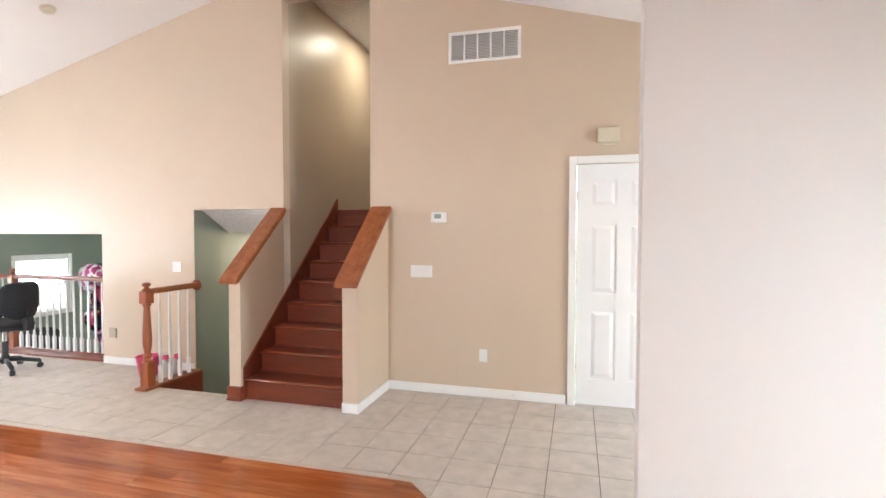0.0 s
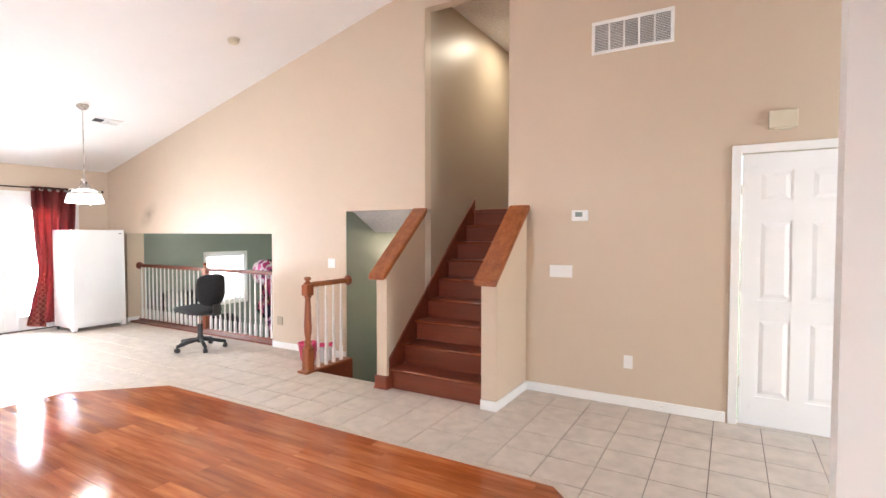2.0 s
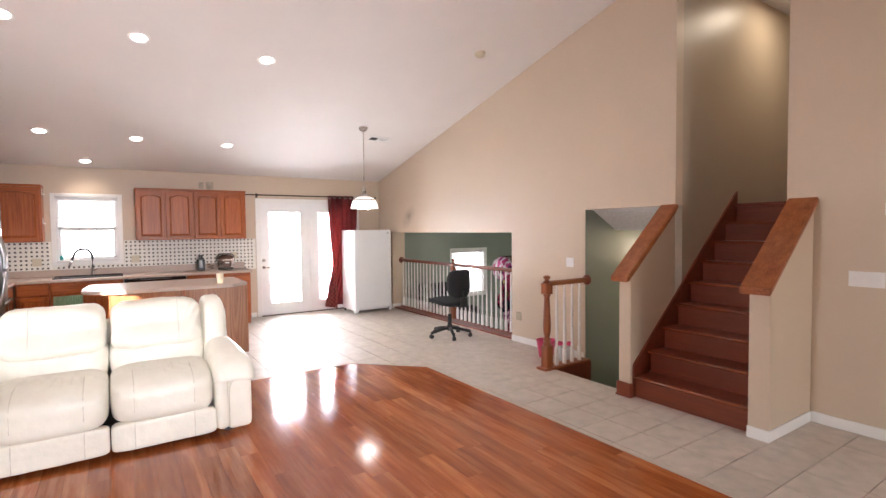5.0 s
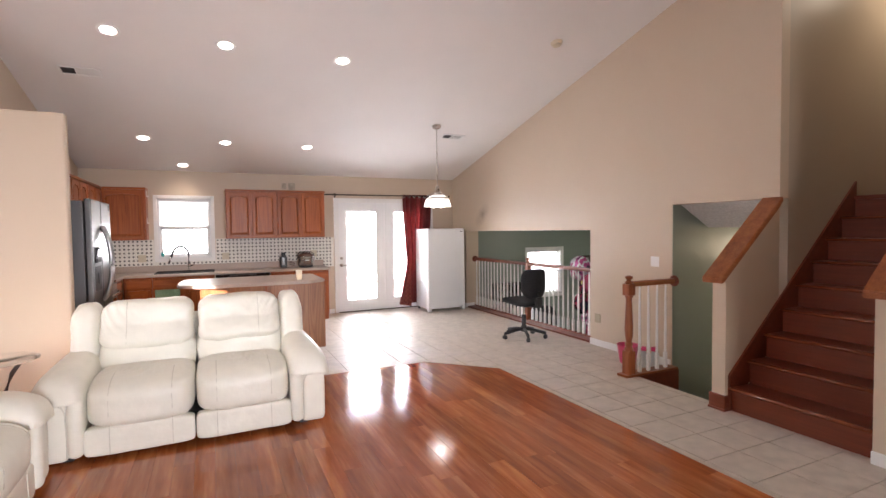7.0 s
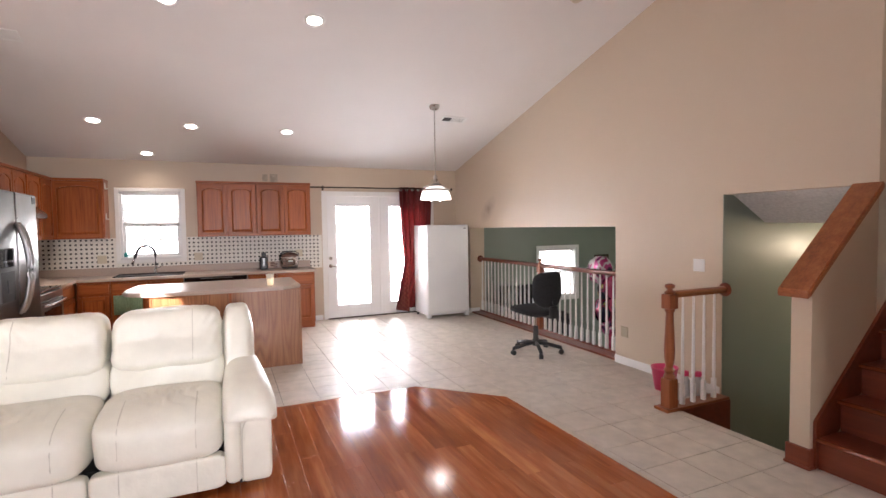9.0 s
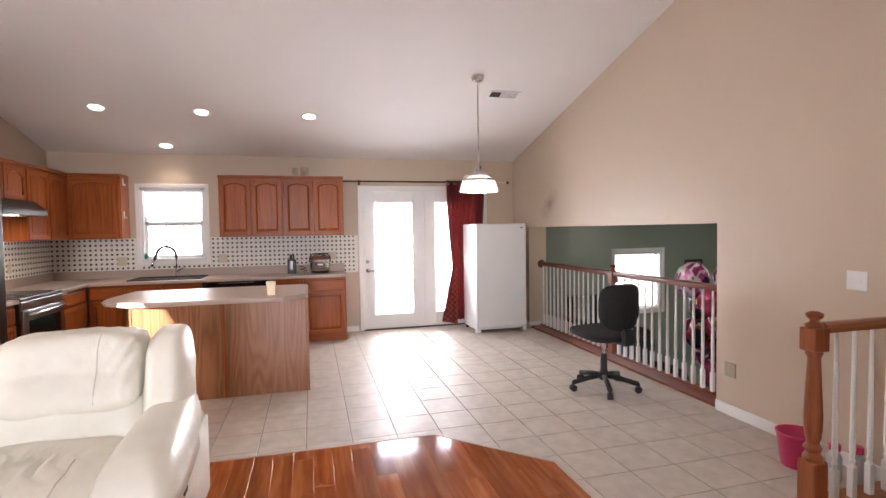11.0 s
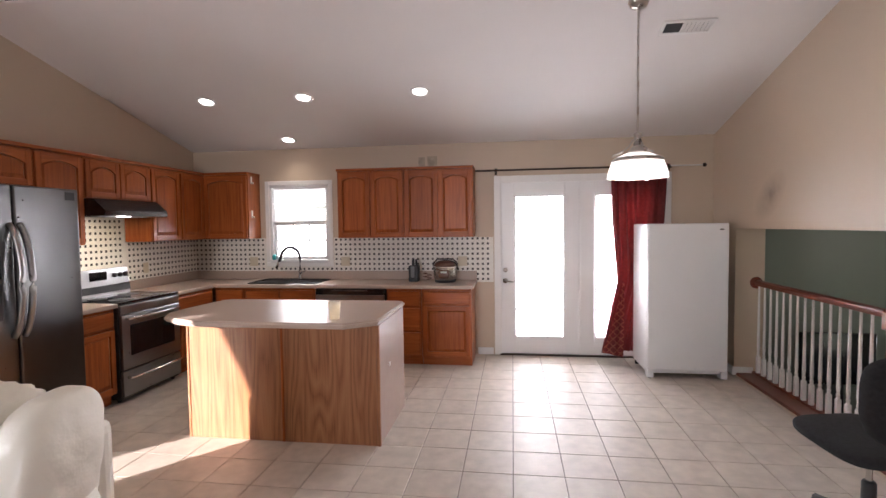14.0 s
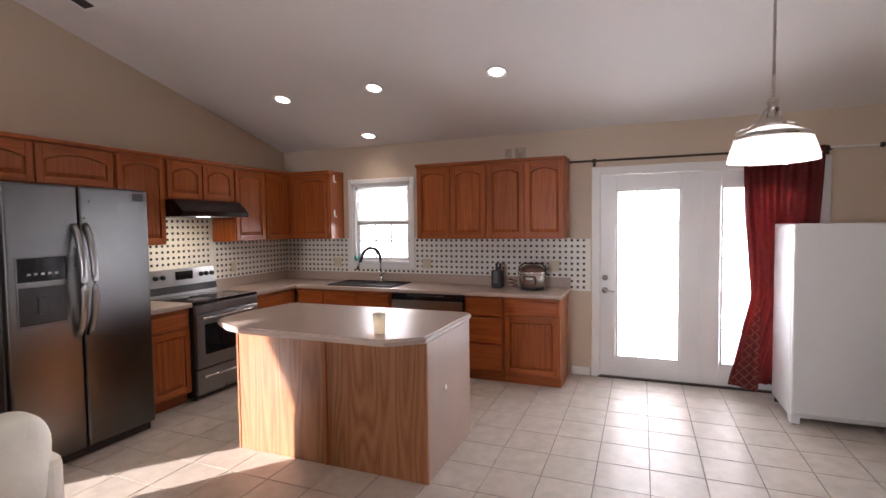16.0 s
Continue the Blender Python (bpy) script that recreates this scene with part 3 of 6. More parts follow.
setting("edge_strip", bm, plain("pale_edge_strip", (0.55, 0.46, 0.38), 0.4), "pale transition strip between laminate and tile", "trim")

# doors and windows ------------------------------------------------------------
def casing(name, along, face, out, u0, u1, z0, z1, w=0.07, sill=False, label="white painted casing", t=0.018):
    """Flat trim round an opening: face is the wall's plane, out the way into the room."""
    a, b = sorted((face + out * 0.001, face + out * t))
    rects = [(u0 - w, u0, z0, z1 + w), (u1, u1 + w, z0, z1 + w), (u0, u1, z1, z1 + w)]
    if sill:
        rects.append((u0 - w, u1 + w, z0 - w, z0))
    bm = bmesh.new()
    for ua, ub, za, zb in rects:
        if along == "x":
            box(bm, ua, ub, a, b, za, zb, 0.004)
        else:
            box(bm, a, b, ua, ub, za, zb, 0.004)
    return setting(name, bm, TRIM, label, "trim")


# closet door in the stair wall
casing("trim_closet_door", "x", NORTH, -1, 0.20, 0.98, 0.0, 2.14, 0.065)
door1 = thing("door_1", "closed white six-panel interior door with brass hinges", "door", kind="structure")
bm = bmesh.new()
X0, X1, Z0, Z1 = 0.206, 0.974, 0.012, 2.134
fy = NORTH + 0.012
box(bm, X0, X1, fy + 0.008, fy + 0.038, Z0, Z1)
rows = [(0.24, 0.86), (1.00, 1.62), (1.76, 2.00)]
for a, b in ((X0, X0 + 0.11), (0.54, 0.64), (X1 - 0.11, X1)):
    box(bm, a, b, fy, fy + 0.008, Z0, Z1)
for a, b in ((Z0, 0.24), (0.86, 1.00), (1.62, 1.76), (2.00, Z1)):
    for c, d in ((X0 + 0.11, 0.54), (0.64, X1 - 0.11)):
        box(bm, c, d, fy, fy + 0.008, a, b)
for a, b in rows:
    for c, d in ((X0 + 0.11, 0.54), (0.64, X1 - 0.11)):
        prism(bm, [(c + 0.02, a + 0.02), (d - 0.02, a + 0.02), (d - 0.02, b - 0.02), (c + 0.02, b - 0.02)], fy + 0.008, fy + 0.001, "y", 0.03)
part("door_leaf", bm, DOORWHITE, door1)
for z in (0.35, 1.10, 1.86):
    part("hinge", rod(bmesh.new(), (0.203, NORTH - 0.006, z - 0.045), (0.203, NORTH - 0.006, z + 0.045), 0.008), NICKEL, door1, "satin nickel hinge")
part("door_knob", lathe(bmesh.new(), [(0.012, 0), (0.012, 0.03), (0.03, 0.04), (0.032, 0.055), (0.02, 0.068)], 16, (0.91, fy, 0.98), Matrix.Rotation(radians(90), 3, "X")), NICKEL, door1, "round satin nickel knob", True)

# french doors
casing("trim_french_door", "y", WEST, 1, FD[0] + 0.02, FD[1] - 0.02, 0.0, FD[3] - 0.015, 0.085)
french = thing("door_2", "white french door pair with glass panes, closed", "door", kind="structure")


def french_leaf(y0, y1, z0, z1, handle):
    g0, g1, h0, h1 = y0 + 0.17, y1 - 0.17, 0.21, 1.925
    x0, x1 = WEST - 0.055, WEST - 0.01
    bm = bmesh.new()
    box(bm, x0, x1, y0, g0, z0, z1, 0.003), box(bm, x0, x1, g1, y1, z0, z1, 0.003)
    box(bm, x0, x1, g0, g1, z0, h0, 0.003), box(bm, x0, x1, g0, g1, h1, z1, 0.003)
    leaf = part("door_leaf", bm, DOORWHITE, french)
    bm = bmesh.new()
    for a, b, c, d in ((g0, g0 + 0.022, h0, h1), (g1 - 0.022, g1, h0, h1), (g0, g1, h0, h0 + 0.022), (g0, g1, h1 - 0.022, h1)):
        box(bm, x1, x1 + 0.009, a, b, c, d, 0.003)
    part("glazing_bead", bm, DOORWHITE, leaf)
    p = part("pane", boxed(x0 + 0.015, x0 + 0.025, g0, g1, h0, h1), GLASS, leaf, "clear double glazing")
    p.visible_shadow = False
    bm = bmesh.new()
    for i in (1, 2):
        y = g0 + (g1 - g0) * i / 3
        box(bm, x0 + 0.004, x0 + 0.012, y - 0.010, y + 0.010, h0, h1)
    for i in range(1, 5):
        z = h0 + (h1 - h0) * i / 5
        box(bm, x0 + 0.005, x0 + 0.011, g0, g1, z - 0.010, z + 0.010)
    part("muntin_grille", bm, BLIND, leaf)
    if handle:
        for z, r in ((1.03, 0.028), (0.90, 0.03)):
            part("door_knob" if z < 1 else "deadbolt", lathe(bmesh.new(), [(r, 0), (r, 0.008), (r * 0.5, 0.012), (r * 0.5, 0.03), (r * 0.9, 0.04), (r * 0.8, 0.055)], 16, (x1, y0 + 0.065, z), Matrix.Rotation(radians(90), 3, "Y")), NICKEL, leaf, "satin nickel", True)
        part("lever", rod(bmesh.new(), (x1 + 0.045, y0 + 0.065, 0.90), (x1 + 0.045, y0 + 0.16, 0.89), 0.009, 0.007), NICKEL, leaf)


french_leaf(FD[0] + 0.002, 3.048, 0.015, 2.08, True)
french_leaf(3.050, FD[1] - 0.002, 0.015, 2.08, False)
part("astragal", boxed(WEST - 0.012, WEST - 0.004, 3.036, 3.062, 0.016, 2.078, 0.003), DOORWHITE, french)
part("threshold", boxed(WEST - 0.14, WEST + 0.03, FD[0], FD[1], -0.006, 0.014, 0.003), DARKMETAL, french, "dark metal threshold")

# sink window
casing("trim_sink_window", "y", WEST, 1, SINKWIN[0], SINKWIN[1], SINKWIN[2], SINKWIN[3], 0.055, True, t=0.014)


def sash_window(name, label, x, y0, y1, z0, z1, cols, rows_n):
    w = thing(name, label, "window", kind="structure")
    mid = (z0 + z1) / 2 - 0.01
    bm = bmesh.new()
    for a, b, c, d in ((y0, y0 + 0.03, z0, z1), (y1 - 0.03, y1, z0, z1), (y0, y1, z0, z0 + 0.03), (y0, y1, z1 - 0.03, z1)):
        box(bm, x - 0.13, x - 0.002, a, b, c, d)
    part("window_frame", bm, VINYL, w)
    part("window_sill", boxed(x - 0.10, x + 0.035, y0 + 0.005, y1 - 0.005, z0 - 0.004, z0 + 0.035, 0.006), VINYL, w)
    for nm, za, zb, dx in (("upper_sash", mid, z1 - 0.03, -0.10), ("lower_sash", z0 + 0.03, mid + 0.045, -0.065)):
        bm = bmesh.new()
        a0, a1 = y0 + 0.03, y1 - 0.03
        for a, b, c, d in ((a0, a0 + 0.04, za, zb), (a1 - 0.04, a1, za, zb), (a0, a1, za, za + 0.045), (a0, a1, zb - 0.045, zb)):
            box(bm, x + dx - 0.015, x + dx + 0.015, a, b, c, d, 0.003)
        sash = part(nm, bm, VINYL, w)
        bm = bmesh.new()
        for i in range(1, cols):
            y = a0 + 0.04 + (a1 - a0 - 0.08) * i / cols
            box(bm, x + dx - 0.005, x + dx + 0.005, y - 0.011, y + 0.011, za, zb)
        for i in range(1, rows_n):
            z = za + (zb - za) * i / rows_n
            box(bm, x + dx - 0.004, x + dx + 0.004, a0, a1, z - 0.011, z + 0.011)
        part("muntin_grille", bm, VINYL, sash)
        p = part("pane", boxed(x + dx + 0.006, x + dx + 0.010, a0 + 0.03, a1 - 0.03, za + 0.03, zb - 0.03), GLASS, sash)
        p.visible_shadow = False
    return w


sash_window("window_1", "white vinyl sash window above the sink", WEST, SINKWIN[0], SINKWIN[1], SINKWIN[2], SINKWIN[3], 3, 2)
# white raised blind over the upper sash
blind = thing("window_blind", "white pleated blind drawn over the upper sash", "blind", pose(WEST - 0.045, -0.425, 1.60))
bm = bmesh.new()
n = 18
for i in range(n):
    z = 0.02 + (0.465 - 0.02) * i / n
    prism(bm, [(-0.012, z), (0.0, z + 0.012), (-0.012, z + 0.0245), (-0.014, z + 0.0245), (-0.002, z + 0.012), (-0.014, z)], -0.355, 0.355, "y")
part("slats", bm, BLIND, blind)
part("bottom_rail", boxed(-0.016, 0.006, -0.357, 0.357, 0.0, 0.02, 0.003), VINYL, blind)
part("headrail", boxed(-0.02, 0.015, -0.36, 0.36, 0.465, 0.495, 0.003), VINYL, blind)
sash_window("window_2", "white sash window in the lower room", WEST, 6.36, 7.32, 0.03, 1.07, 1, 1)
casing("trim_lower_window", "y", WEST, 1, 6.36, 7.32, 0.03, 1.07, 0.05, True)
bl2 = thing("window_blind", "white horizontal slat blind, drawn down", "blind", pose(WEST - 0.03, 6.84, 0.07))
for i in range(31):
    part("slat", prism(bmesh.new(), [(-0.011, 0.0 + 0.03 * i), (-0.010, 0.002 + 0.03 * i), (0.011, 0.017 + 0.03 * i), (0.012, 0.015 + 0.03 * i)], -0.44, 0.44, "y"), BLIND, bl2)
part("headrail", boxed(-0.02, 0.02, -0.44, 0.44, 0.94, 0.97, 0.003), VINYL, bl2)

# casing of the unseen entry opening, added for the fill lamp
casing("trim_entry_fill_opening", "y", EAST, -1, 2.8, 3.8, 0.0, 2.05, 0.07)

# living room windows behind the walk
for name, along, face, out, u0, u1, zt in (("window_3", "x", SOUTH, 1, -2.38, -1.42, 2.35), ("window_4", "y", EAST, -1, -0.4, 1.6, 2.05)):
    casing("trim_" + name, along, face, out, u0, u1, 0.55, zt, 0.07, True)
    w = thing(name, "white framed wide living room window", "window", kind="structure")
    a, b = sorted((face - out * 0.04, face - out * 0.10))
    bm = bmesh.new()
    for ua, ub, za, zb in ((u0, u0 + 0.05, 0.55, zt), (u1 - 0.05, u1, 0.55, zt), (u0, u1, 0.55, 0.60), (u0, u1, zt - 0.05, zt)):
        if along == "x":
            box(bm, ua, ub, a, b, za, zb)
        else:
            box(bm, a, b, ua, ub, za, zb)
    part("window_frame", bm, VINYL, w)

# unseen cloth added to slant the edge of the sun patch on the island
drape = thing("drape", "unseen tied-back cloth added to shape the island's sun patch", "curtain", pose(0, SOUTH + 0.06, 0))
bm = bmesh.new()
rows_d = []
for z, x0 in ((2.48, -2.20), (2.30, -2.12), (2.05, -1.96), (1.80, -1.76), (1.58, -1.58), (1.45, -1.50), (1.30, -1.56), (1.0, -1.66), (0.6, -1.72), (0.35, -1.74)):
    rows_d.append([bm.verts.new((x0 + (-1.28 - x0) * k / 24, 0.025 * math.sin(k * 1.6), z)) for k in range(25)])
for a, b in zip(rows_d, rows_d[1:]):
    for k in range(24):
        bm.faces.new((a[k], a[k + 1], b[k + 1], b[k]))
bmesh.ops.solidify(bm, geom=list(bm.faces), thickness=0.004)
part("cloth", bm, plain("sun_shaper_cloth", (0.5, 0.45, 0.38), 0.9), drape, smooth=True)
part("tie", boxed(-1.56, -1.24, -0.04, 0.04, 1.43, 1.48, 0.006), TRIM, drape)

# unseen wall added to keep the low sun out of the east window
setting("wall_sun_blocker", boxed(5.2, 5.4, -6.5, 2.4, LOW - 0.2, 3.2), VINYL, "unseen white outer wall added to block the low sun", "wall")

# bright overcast distance beyond the kitchen windows
setting("backdrop", boxed(-30.0, -29.9, -22, 30, LOW - 0.3, 22), SKYGLOW, "bright white overcast daylight beyond the windows", "backdrop")
# ---- kitchen ----
def arch_outline(x0, x1, z0, z1, rise, n=8):
    """An outline with a cathedral top: shoulders at z1 - rise, the crown at z1."""
    pts = [(x0, z0), (x1, z0)]
    for i in range(n + 1):
        t = i / n
        pts.append((x1 + (x0 - x1) * t, z1 - rise * (1 - math.sin(math.pi * t) ** 0.8)))
    return pts


def cabinet_door(parent, x0, x1, z0, z1, arch=0.045, s=0.05):
    """A frame-and-raised-panel oak door, its face at y = -0.02."""
    bm = bmesh.new()
    box(bm, x0, x0 + s, -0.02, -0.001, z0, z1, 0.003), box(bm, x1 - s, x1, -0.02, -0.001, z0, z1, 0.003)
    box(bm, x0 + s, x1 - s, -0.005, -0.001, z0 + 0.02, z1 - 0.02)
    door = part("door", bm, OAK, parent)
    part("bottom_rail", boxed(x0 + s, x1 - s, -0.02, -0.001, z0, z0 + s, 0.002), OAK_X, door)
    bm = bmesh.new()
    a, b = x0 + s, x1 - s
    top = [(a, z1), (b, z1)]
    n = 8
    for i in range(n + 1):
        t = i / n
        top.append((b + (a - b) * t, z1 - s - arch * (1 - math.sin(math.pi * t) ** 0.8)))
    prism(bm, top, -0.001, -0.02, "y")
    part("top_rail", bm, OAK_X, door)
    bm = bmesh.new()
    prism(bm, arch_outline(a + 0.003, b - 0.003, z0 + s + 0.003, z1 - s - 0.003, arch), -0.005, -0.0185, "y", 0.022)
    part("raised_panel", bm, OAK, door)


def drawer_front(parent, x0, x1, z0, z1):
    bm = bmesh.new()
    prism(bm, [(x0, z0), (x1, z0), (x1, z1), (x0, z1)], -0.001, -0.012, "y")
    prism(bm, [(x0, z0), (x1, z0), (x1, z1), (x0, z1)], -0.012, -0.02, "y", 0.012)
    part("drawer_front", bm, OAK_X, parent)


def wall_cabinet(m, w, h, d, doors, label, arch=0.042):
    cab = thing("wall_cabinet", label, "cabinet", m, "oak kitchen wall cabinets")
    part("body", boxed(0, w, 0, d, 0, h, 0.002), OAK, cab)
    part("crown_moulding", boxed(-0.006, w + 0.006, -0.03, d, h - 0.012, h + 0.02, 0.006, 2), OAK_X, cab)
    dw = (w - 0.012) / doors
    for i in range(doors):
        cabinet_door(cab, 0.012 + dw * i, dw * (i + 1), 0.012, h - 0.03, arch)
    return cab


def base_cabinet(m, w, layout, label, d=0.58, h=0.875):
    """layout: 'drawer+door', 'drawers', 'doors'."""
    cab = thing("base_cabinet", label, "cabinet", m, "oak kitchen base cabinets")
    part("body", boxed(0, w, 0, d, 0.10, h, 0.002), OAK, cab)
    part("toe_kick", boxed(0.0, w, 0.06, d, 0.0, 0.10), OAK_X, cab)
    if layout == "drawers":
        for a, b in ((0.12, 0.38), (0.395, 0.655), (0.67, 0.845)):
            drawer_front(cab, 0.014, w - 0.014, a, b)
    else:
        n = 2 if layout == "doors" else 1
        dw = (w - 0.014) / n
        for i in range(n):
            drawer_front(cab, 0.014 + dw * i, dw * (i + 1), 0.70, 0.845)
            cabinet_door(cab, 0.014 + dw * i, dw * (i + 1), 0.12, 0.68, 0.0)
    return cab


def facing_east(x, y, z=0.0):
    return pose(x, y, z, 0, 0, 90)


def facing_north(x, y, z=0.0):
    return pose(x, y, z, 0, 0, 180)


# window wall: wall cabinets (local x runs north)
wall_cabinet(facing_east(-8.985, 0.195, 1.44), 0.81, 0.80, 0.29, 2, "oak wall cabinet with two arched raised-panel doors")
wall_cabinet(facing_east(-8.985, 1.007, 1.44), 0.81, 0.80, 0.29, 2, "oak wall cabinet with two arched raised-panel doors")
corner_cab = wall_cabinet(facing_east(-8.985, -1.535, 1.44), 0.59, 0.80, 0.29, 1, "oak corner wall cabinet with white hooks on its side")
for z in (0.26, 0.68):
    bm = boxed(0.592, 0.600, 0.06, 0.09, z, z + 0.09, 0.003)
    box(bm, 0.596, 0.625, 0.065, 0.085, z, z + 0.018, 0.004)
    part("hook", bm, WHITEPL, corner_cab, "white plastic adhesive hook")
# side wall: wall cabinets (local x runs west)
wall_cabinet(facing_north(-8.53, -1.535, 1.44), 0.455, 0.80, 0.31, 1, "oak wall cabinet beside the corner")
wall_cabinet(facing_north(-8.06, -1.535, 1.44), 0.465, 0.80, 0.31, 1, "oak wall cabinet with an arched door")
wall_cabinet(facing_north(-7.24, -1.535, 1.86), 0.815, 0.38, 0.31, 2, "short oak wall cabinet above the range hood", 0.055)
wall_cabinet(facing_north(-6.77, -1.535, 1.44), 0.465, 0.80, 0.31, 1, "oak wall cabinet with an arched door")
wall_cabinet(facing_north(-5.60, -1.535, 1.92), 1.165, 0.32, 0.31, 2, "short oak wall cabinet above the refrigerator", 0.055)

# base cabinets on the window wall
FX = -8.70
base_cabinet(facing_east(FX, 1.255, 0), 0.555, "drawer+door", "oak base cabinet with a drawer over a raised-panel door")
base_cabinet(facing_east(FX, 0.85, 0), 0.40, "drawers", "oak base cabinet with three drawers")
base_cabinet(facing_east(FX, -0.86, 0), 0.86, "doors", "oak sink base cabinet with a towel over its door")
base_cabinet(facing_east(FX, -1.24, 0), 0.375, "drawer+door", "oak corner base cabinet")
base_cabinet(facing_north(-8.03, -1.27, 0), 0.655, "drawer+door", "oak base cabinet between range and corner", d=0.585)
base_cabinet(facing_north(-6.79, -1.27, 0), 0.43, "drawer+door", "oak base cabinet between refrigerator and range", d=0.585)
towel = thing("dish_towel", "green dish towel hung over the sink cabinet door", "towel", facing_east(FX + 0.022, -0.85, 0.42))
bm = bmesh.new()
for i in range(12):
    a, b = 0.02 + 0.028 * i, 0.02 + 0.028 * (i + 1)
    ya, yb = 0.006 * math.sin(i * 1.7), 0.006 * math.sin((i + 1) * 1.7)
    hexa(bm, [(a, ya - 0.012, 0), (b, yb - 0.012, 0), (b, yb - 0.004, 0), (a, ya - 0.004, 0), (a, -0.012, 0.26), (b, -0.012, 0.26), (b, -0.002, 0.26), (a, -0.002, 0.26)])
part("cloth", bm, TOWEL, towel, smooth=True)

# worktops, with an upstand
def worktop(name, label, slabs, lips):
    t = thing(name, label, "countertop", kind="")
    bm = bmesh.new()
    for s in slabs:
        box(bm, *s, 0.875, 0.915, 0.008, 3)
    part("slab", bm, COUNTER, t)
    bm = bmesh.new()
    for s in lips:
        box(bm, *s, 0.915, 1.02, 0.004, 2)
    part("upstand", bm, COUNTER, t)
    return t


worktop("worktop", "speckled beige laminate worktop along the window wall", [(WEST + 0.002, -8.655, -1.225, 1.835), (WEST + 0.002, -8.035, SOUTH_K + 0.002, -1.227)],
        [(WEST + 0.004, WEST + 0.024, SOUTH_K + 0.026, 1.835), (WEST + 0.004, -8.035, SOUTH_K + 0.004, SOUTH_K + 0.024)])
worktop("worktop", "short speckled beige laminate worktop beside the range", [(-7.225, -6.79, SOUTH_K + 0.002, -1.225)], [(-7.225, -6.79, SOUTH_K + 0.004, SOUTH_K + 0.024)])

# mosaic backsplash with black dots
splash = thing("backsplash", "white basketweave mosaic backsplash with small black dots", "backsplash", kind="structure")
areas = [("y", -1.86, -0.87, 1.02, 1.44), ("y", -0.87, 0.03, 1.02, 1.08), ("y", 0.03, 1.83, 1.02, 1.44), ("y", 1.83, 2.035, 0.885, 1.43),
         ("x", WEST, -8.06, 1.02, 1.44), ("x", -8.06, -7.235, 0.90, 1.86), ("x", -7.235, -6.75, 1.02, 1.44)]
tiles, dots = bmesh.new(), bmesh.new()
P = 0.0615
for along, u0, u1, z0, z1 in areas:
    if along == "y":
        box(tiles, WEST + 0.001, WEST + 0.006, u0, u1, z0, z1)
    else:
        box(tiles, u0, u1, SOUTH_K + 0.001, SOUTH_K + 0.006, z0, z1)
    for i in range(math.ceil(u0 / P), math.floor(u1 / P) + 1):
        for j in range(math.ceil(z0 / P), math.floor(z1 / P) + 1):
            u, z, h = i * P, j * P, 0.0122
            if not (u0 + h < u < u1 - h and z0 + h < z < z1 - h):
                continue
            if along == "y":
                hexa(dots, [(WEST + 0.004, u - h, z - h), (WEST + 0.008, u - h, z - h), (WEST + 0.008, u + h, z - h), (WEST + 0.004, u + h, z - h),
                            (WEST + 0.004, u - h, z + h), (WEST + 0.008, u - h, z + h), (WEST + 0.008, u + h, z + h), (WEST + 0.004, u + h, z + h)])
            else:
                y = SOUTH_K
                hexa(dots, [(u - h, y + 0.004, z - h), (u + h, y + 0.004, z - h), (u + h, y + 0.008, z - h), (u - h, y + 0.008, z - h),
                            (u - h, y + 0.004, z + h), (u + h, y + 0.004, z + h), (u + h, y + 0.008, z + h), (u - h, y + 0.008, z + h)])
part("mosaic_sheet", tiles, SPLASH, splash)
tagged(part("mosaic_dots", dots, DOT, splash, "small square black mosaic dots"), kind="stuff")

# sink and tap
sink = thing("sink", "dark double-bowl sink set into the worktop", "sink", pose(-8.97, -0.42, 0.915))
bm = bmesh.new()
for a, b, c, d in ((-0.25, 0.25, -0.42, -0.39), (-0.25, 0.25, 0.39, 0.42), (-0.25, 0.25, -0.015, 0.015), (-0.25, -0.21, -0.39, 0.39), (0.21, 0.25, -0.39, 0.39)):
    box(bm, a, b, c, d, 0.0, 0.012, 0.003)
SINKMAT = plain("dark_composite_sink", (0.02, 0.017, 0.016), 0.62)
SINKMAT.node_tree.nodes["Principled BSDF"].inputs["Specular IOR Level"].default_value = 0.15
part("rim", bm, SINKMAT, sink)
for c in (-0.2025, 0.2025):
    part("bowl", boxed(-0.21, 0.21, c - 0.187, c + 0.187, 0.0005, 0.003), SINKMAT, sink, "black bowl")
tap = thing("kitchen_tap", "arched pull-down kitchen tap with dark hose", "tap", pose(-9.17, -0.38, 0.915))
part("base", lathe(bmesh.new(), [(0.03, 0), (0.028, 0.02), (0.022, 0.04), (0.02, 0.12), (0.016, 0.13)], 16), CHROME, tap, smooth=True)
pts = [(0, 0, 0.12), (0, 0, 0.28)] + [(0.02 * (1 - math.cos(a)), -0.115 * (1 - math.cos(a)), 0.28 + 0.13 * math.sin(a)) for a in [math.pi * k / 12 for k in range(1, 12)]]
pts += [(0.05, -0.25, 0.24)]
part("spout", tube(bmesh.new(), pts, 0.019), plain("dark_tap_hose", (0.05, 0.05, 0.055), 0.35, 0.6), tap, smooth=True)
part("spray_head", rod(bmesh.new(), (0.05, -0.25, 0.245), (0.07, -0.285, 0.15), 0.014, 0.019), CHROME, tap, smooth=True)
part("lever", tube(bmesh.new(), [(0.02, 0, 0.08), (0.05, 0.05, 0.10), (0.06, 0.10, 0.13)], 0.008), CHROME, tap, smooth=True)
soap = thing("soap_bottle", "small teal dish soap bottle on the window sill", "bottle", pose(-9.235, -0.755, 1.165))
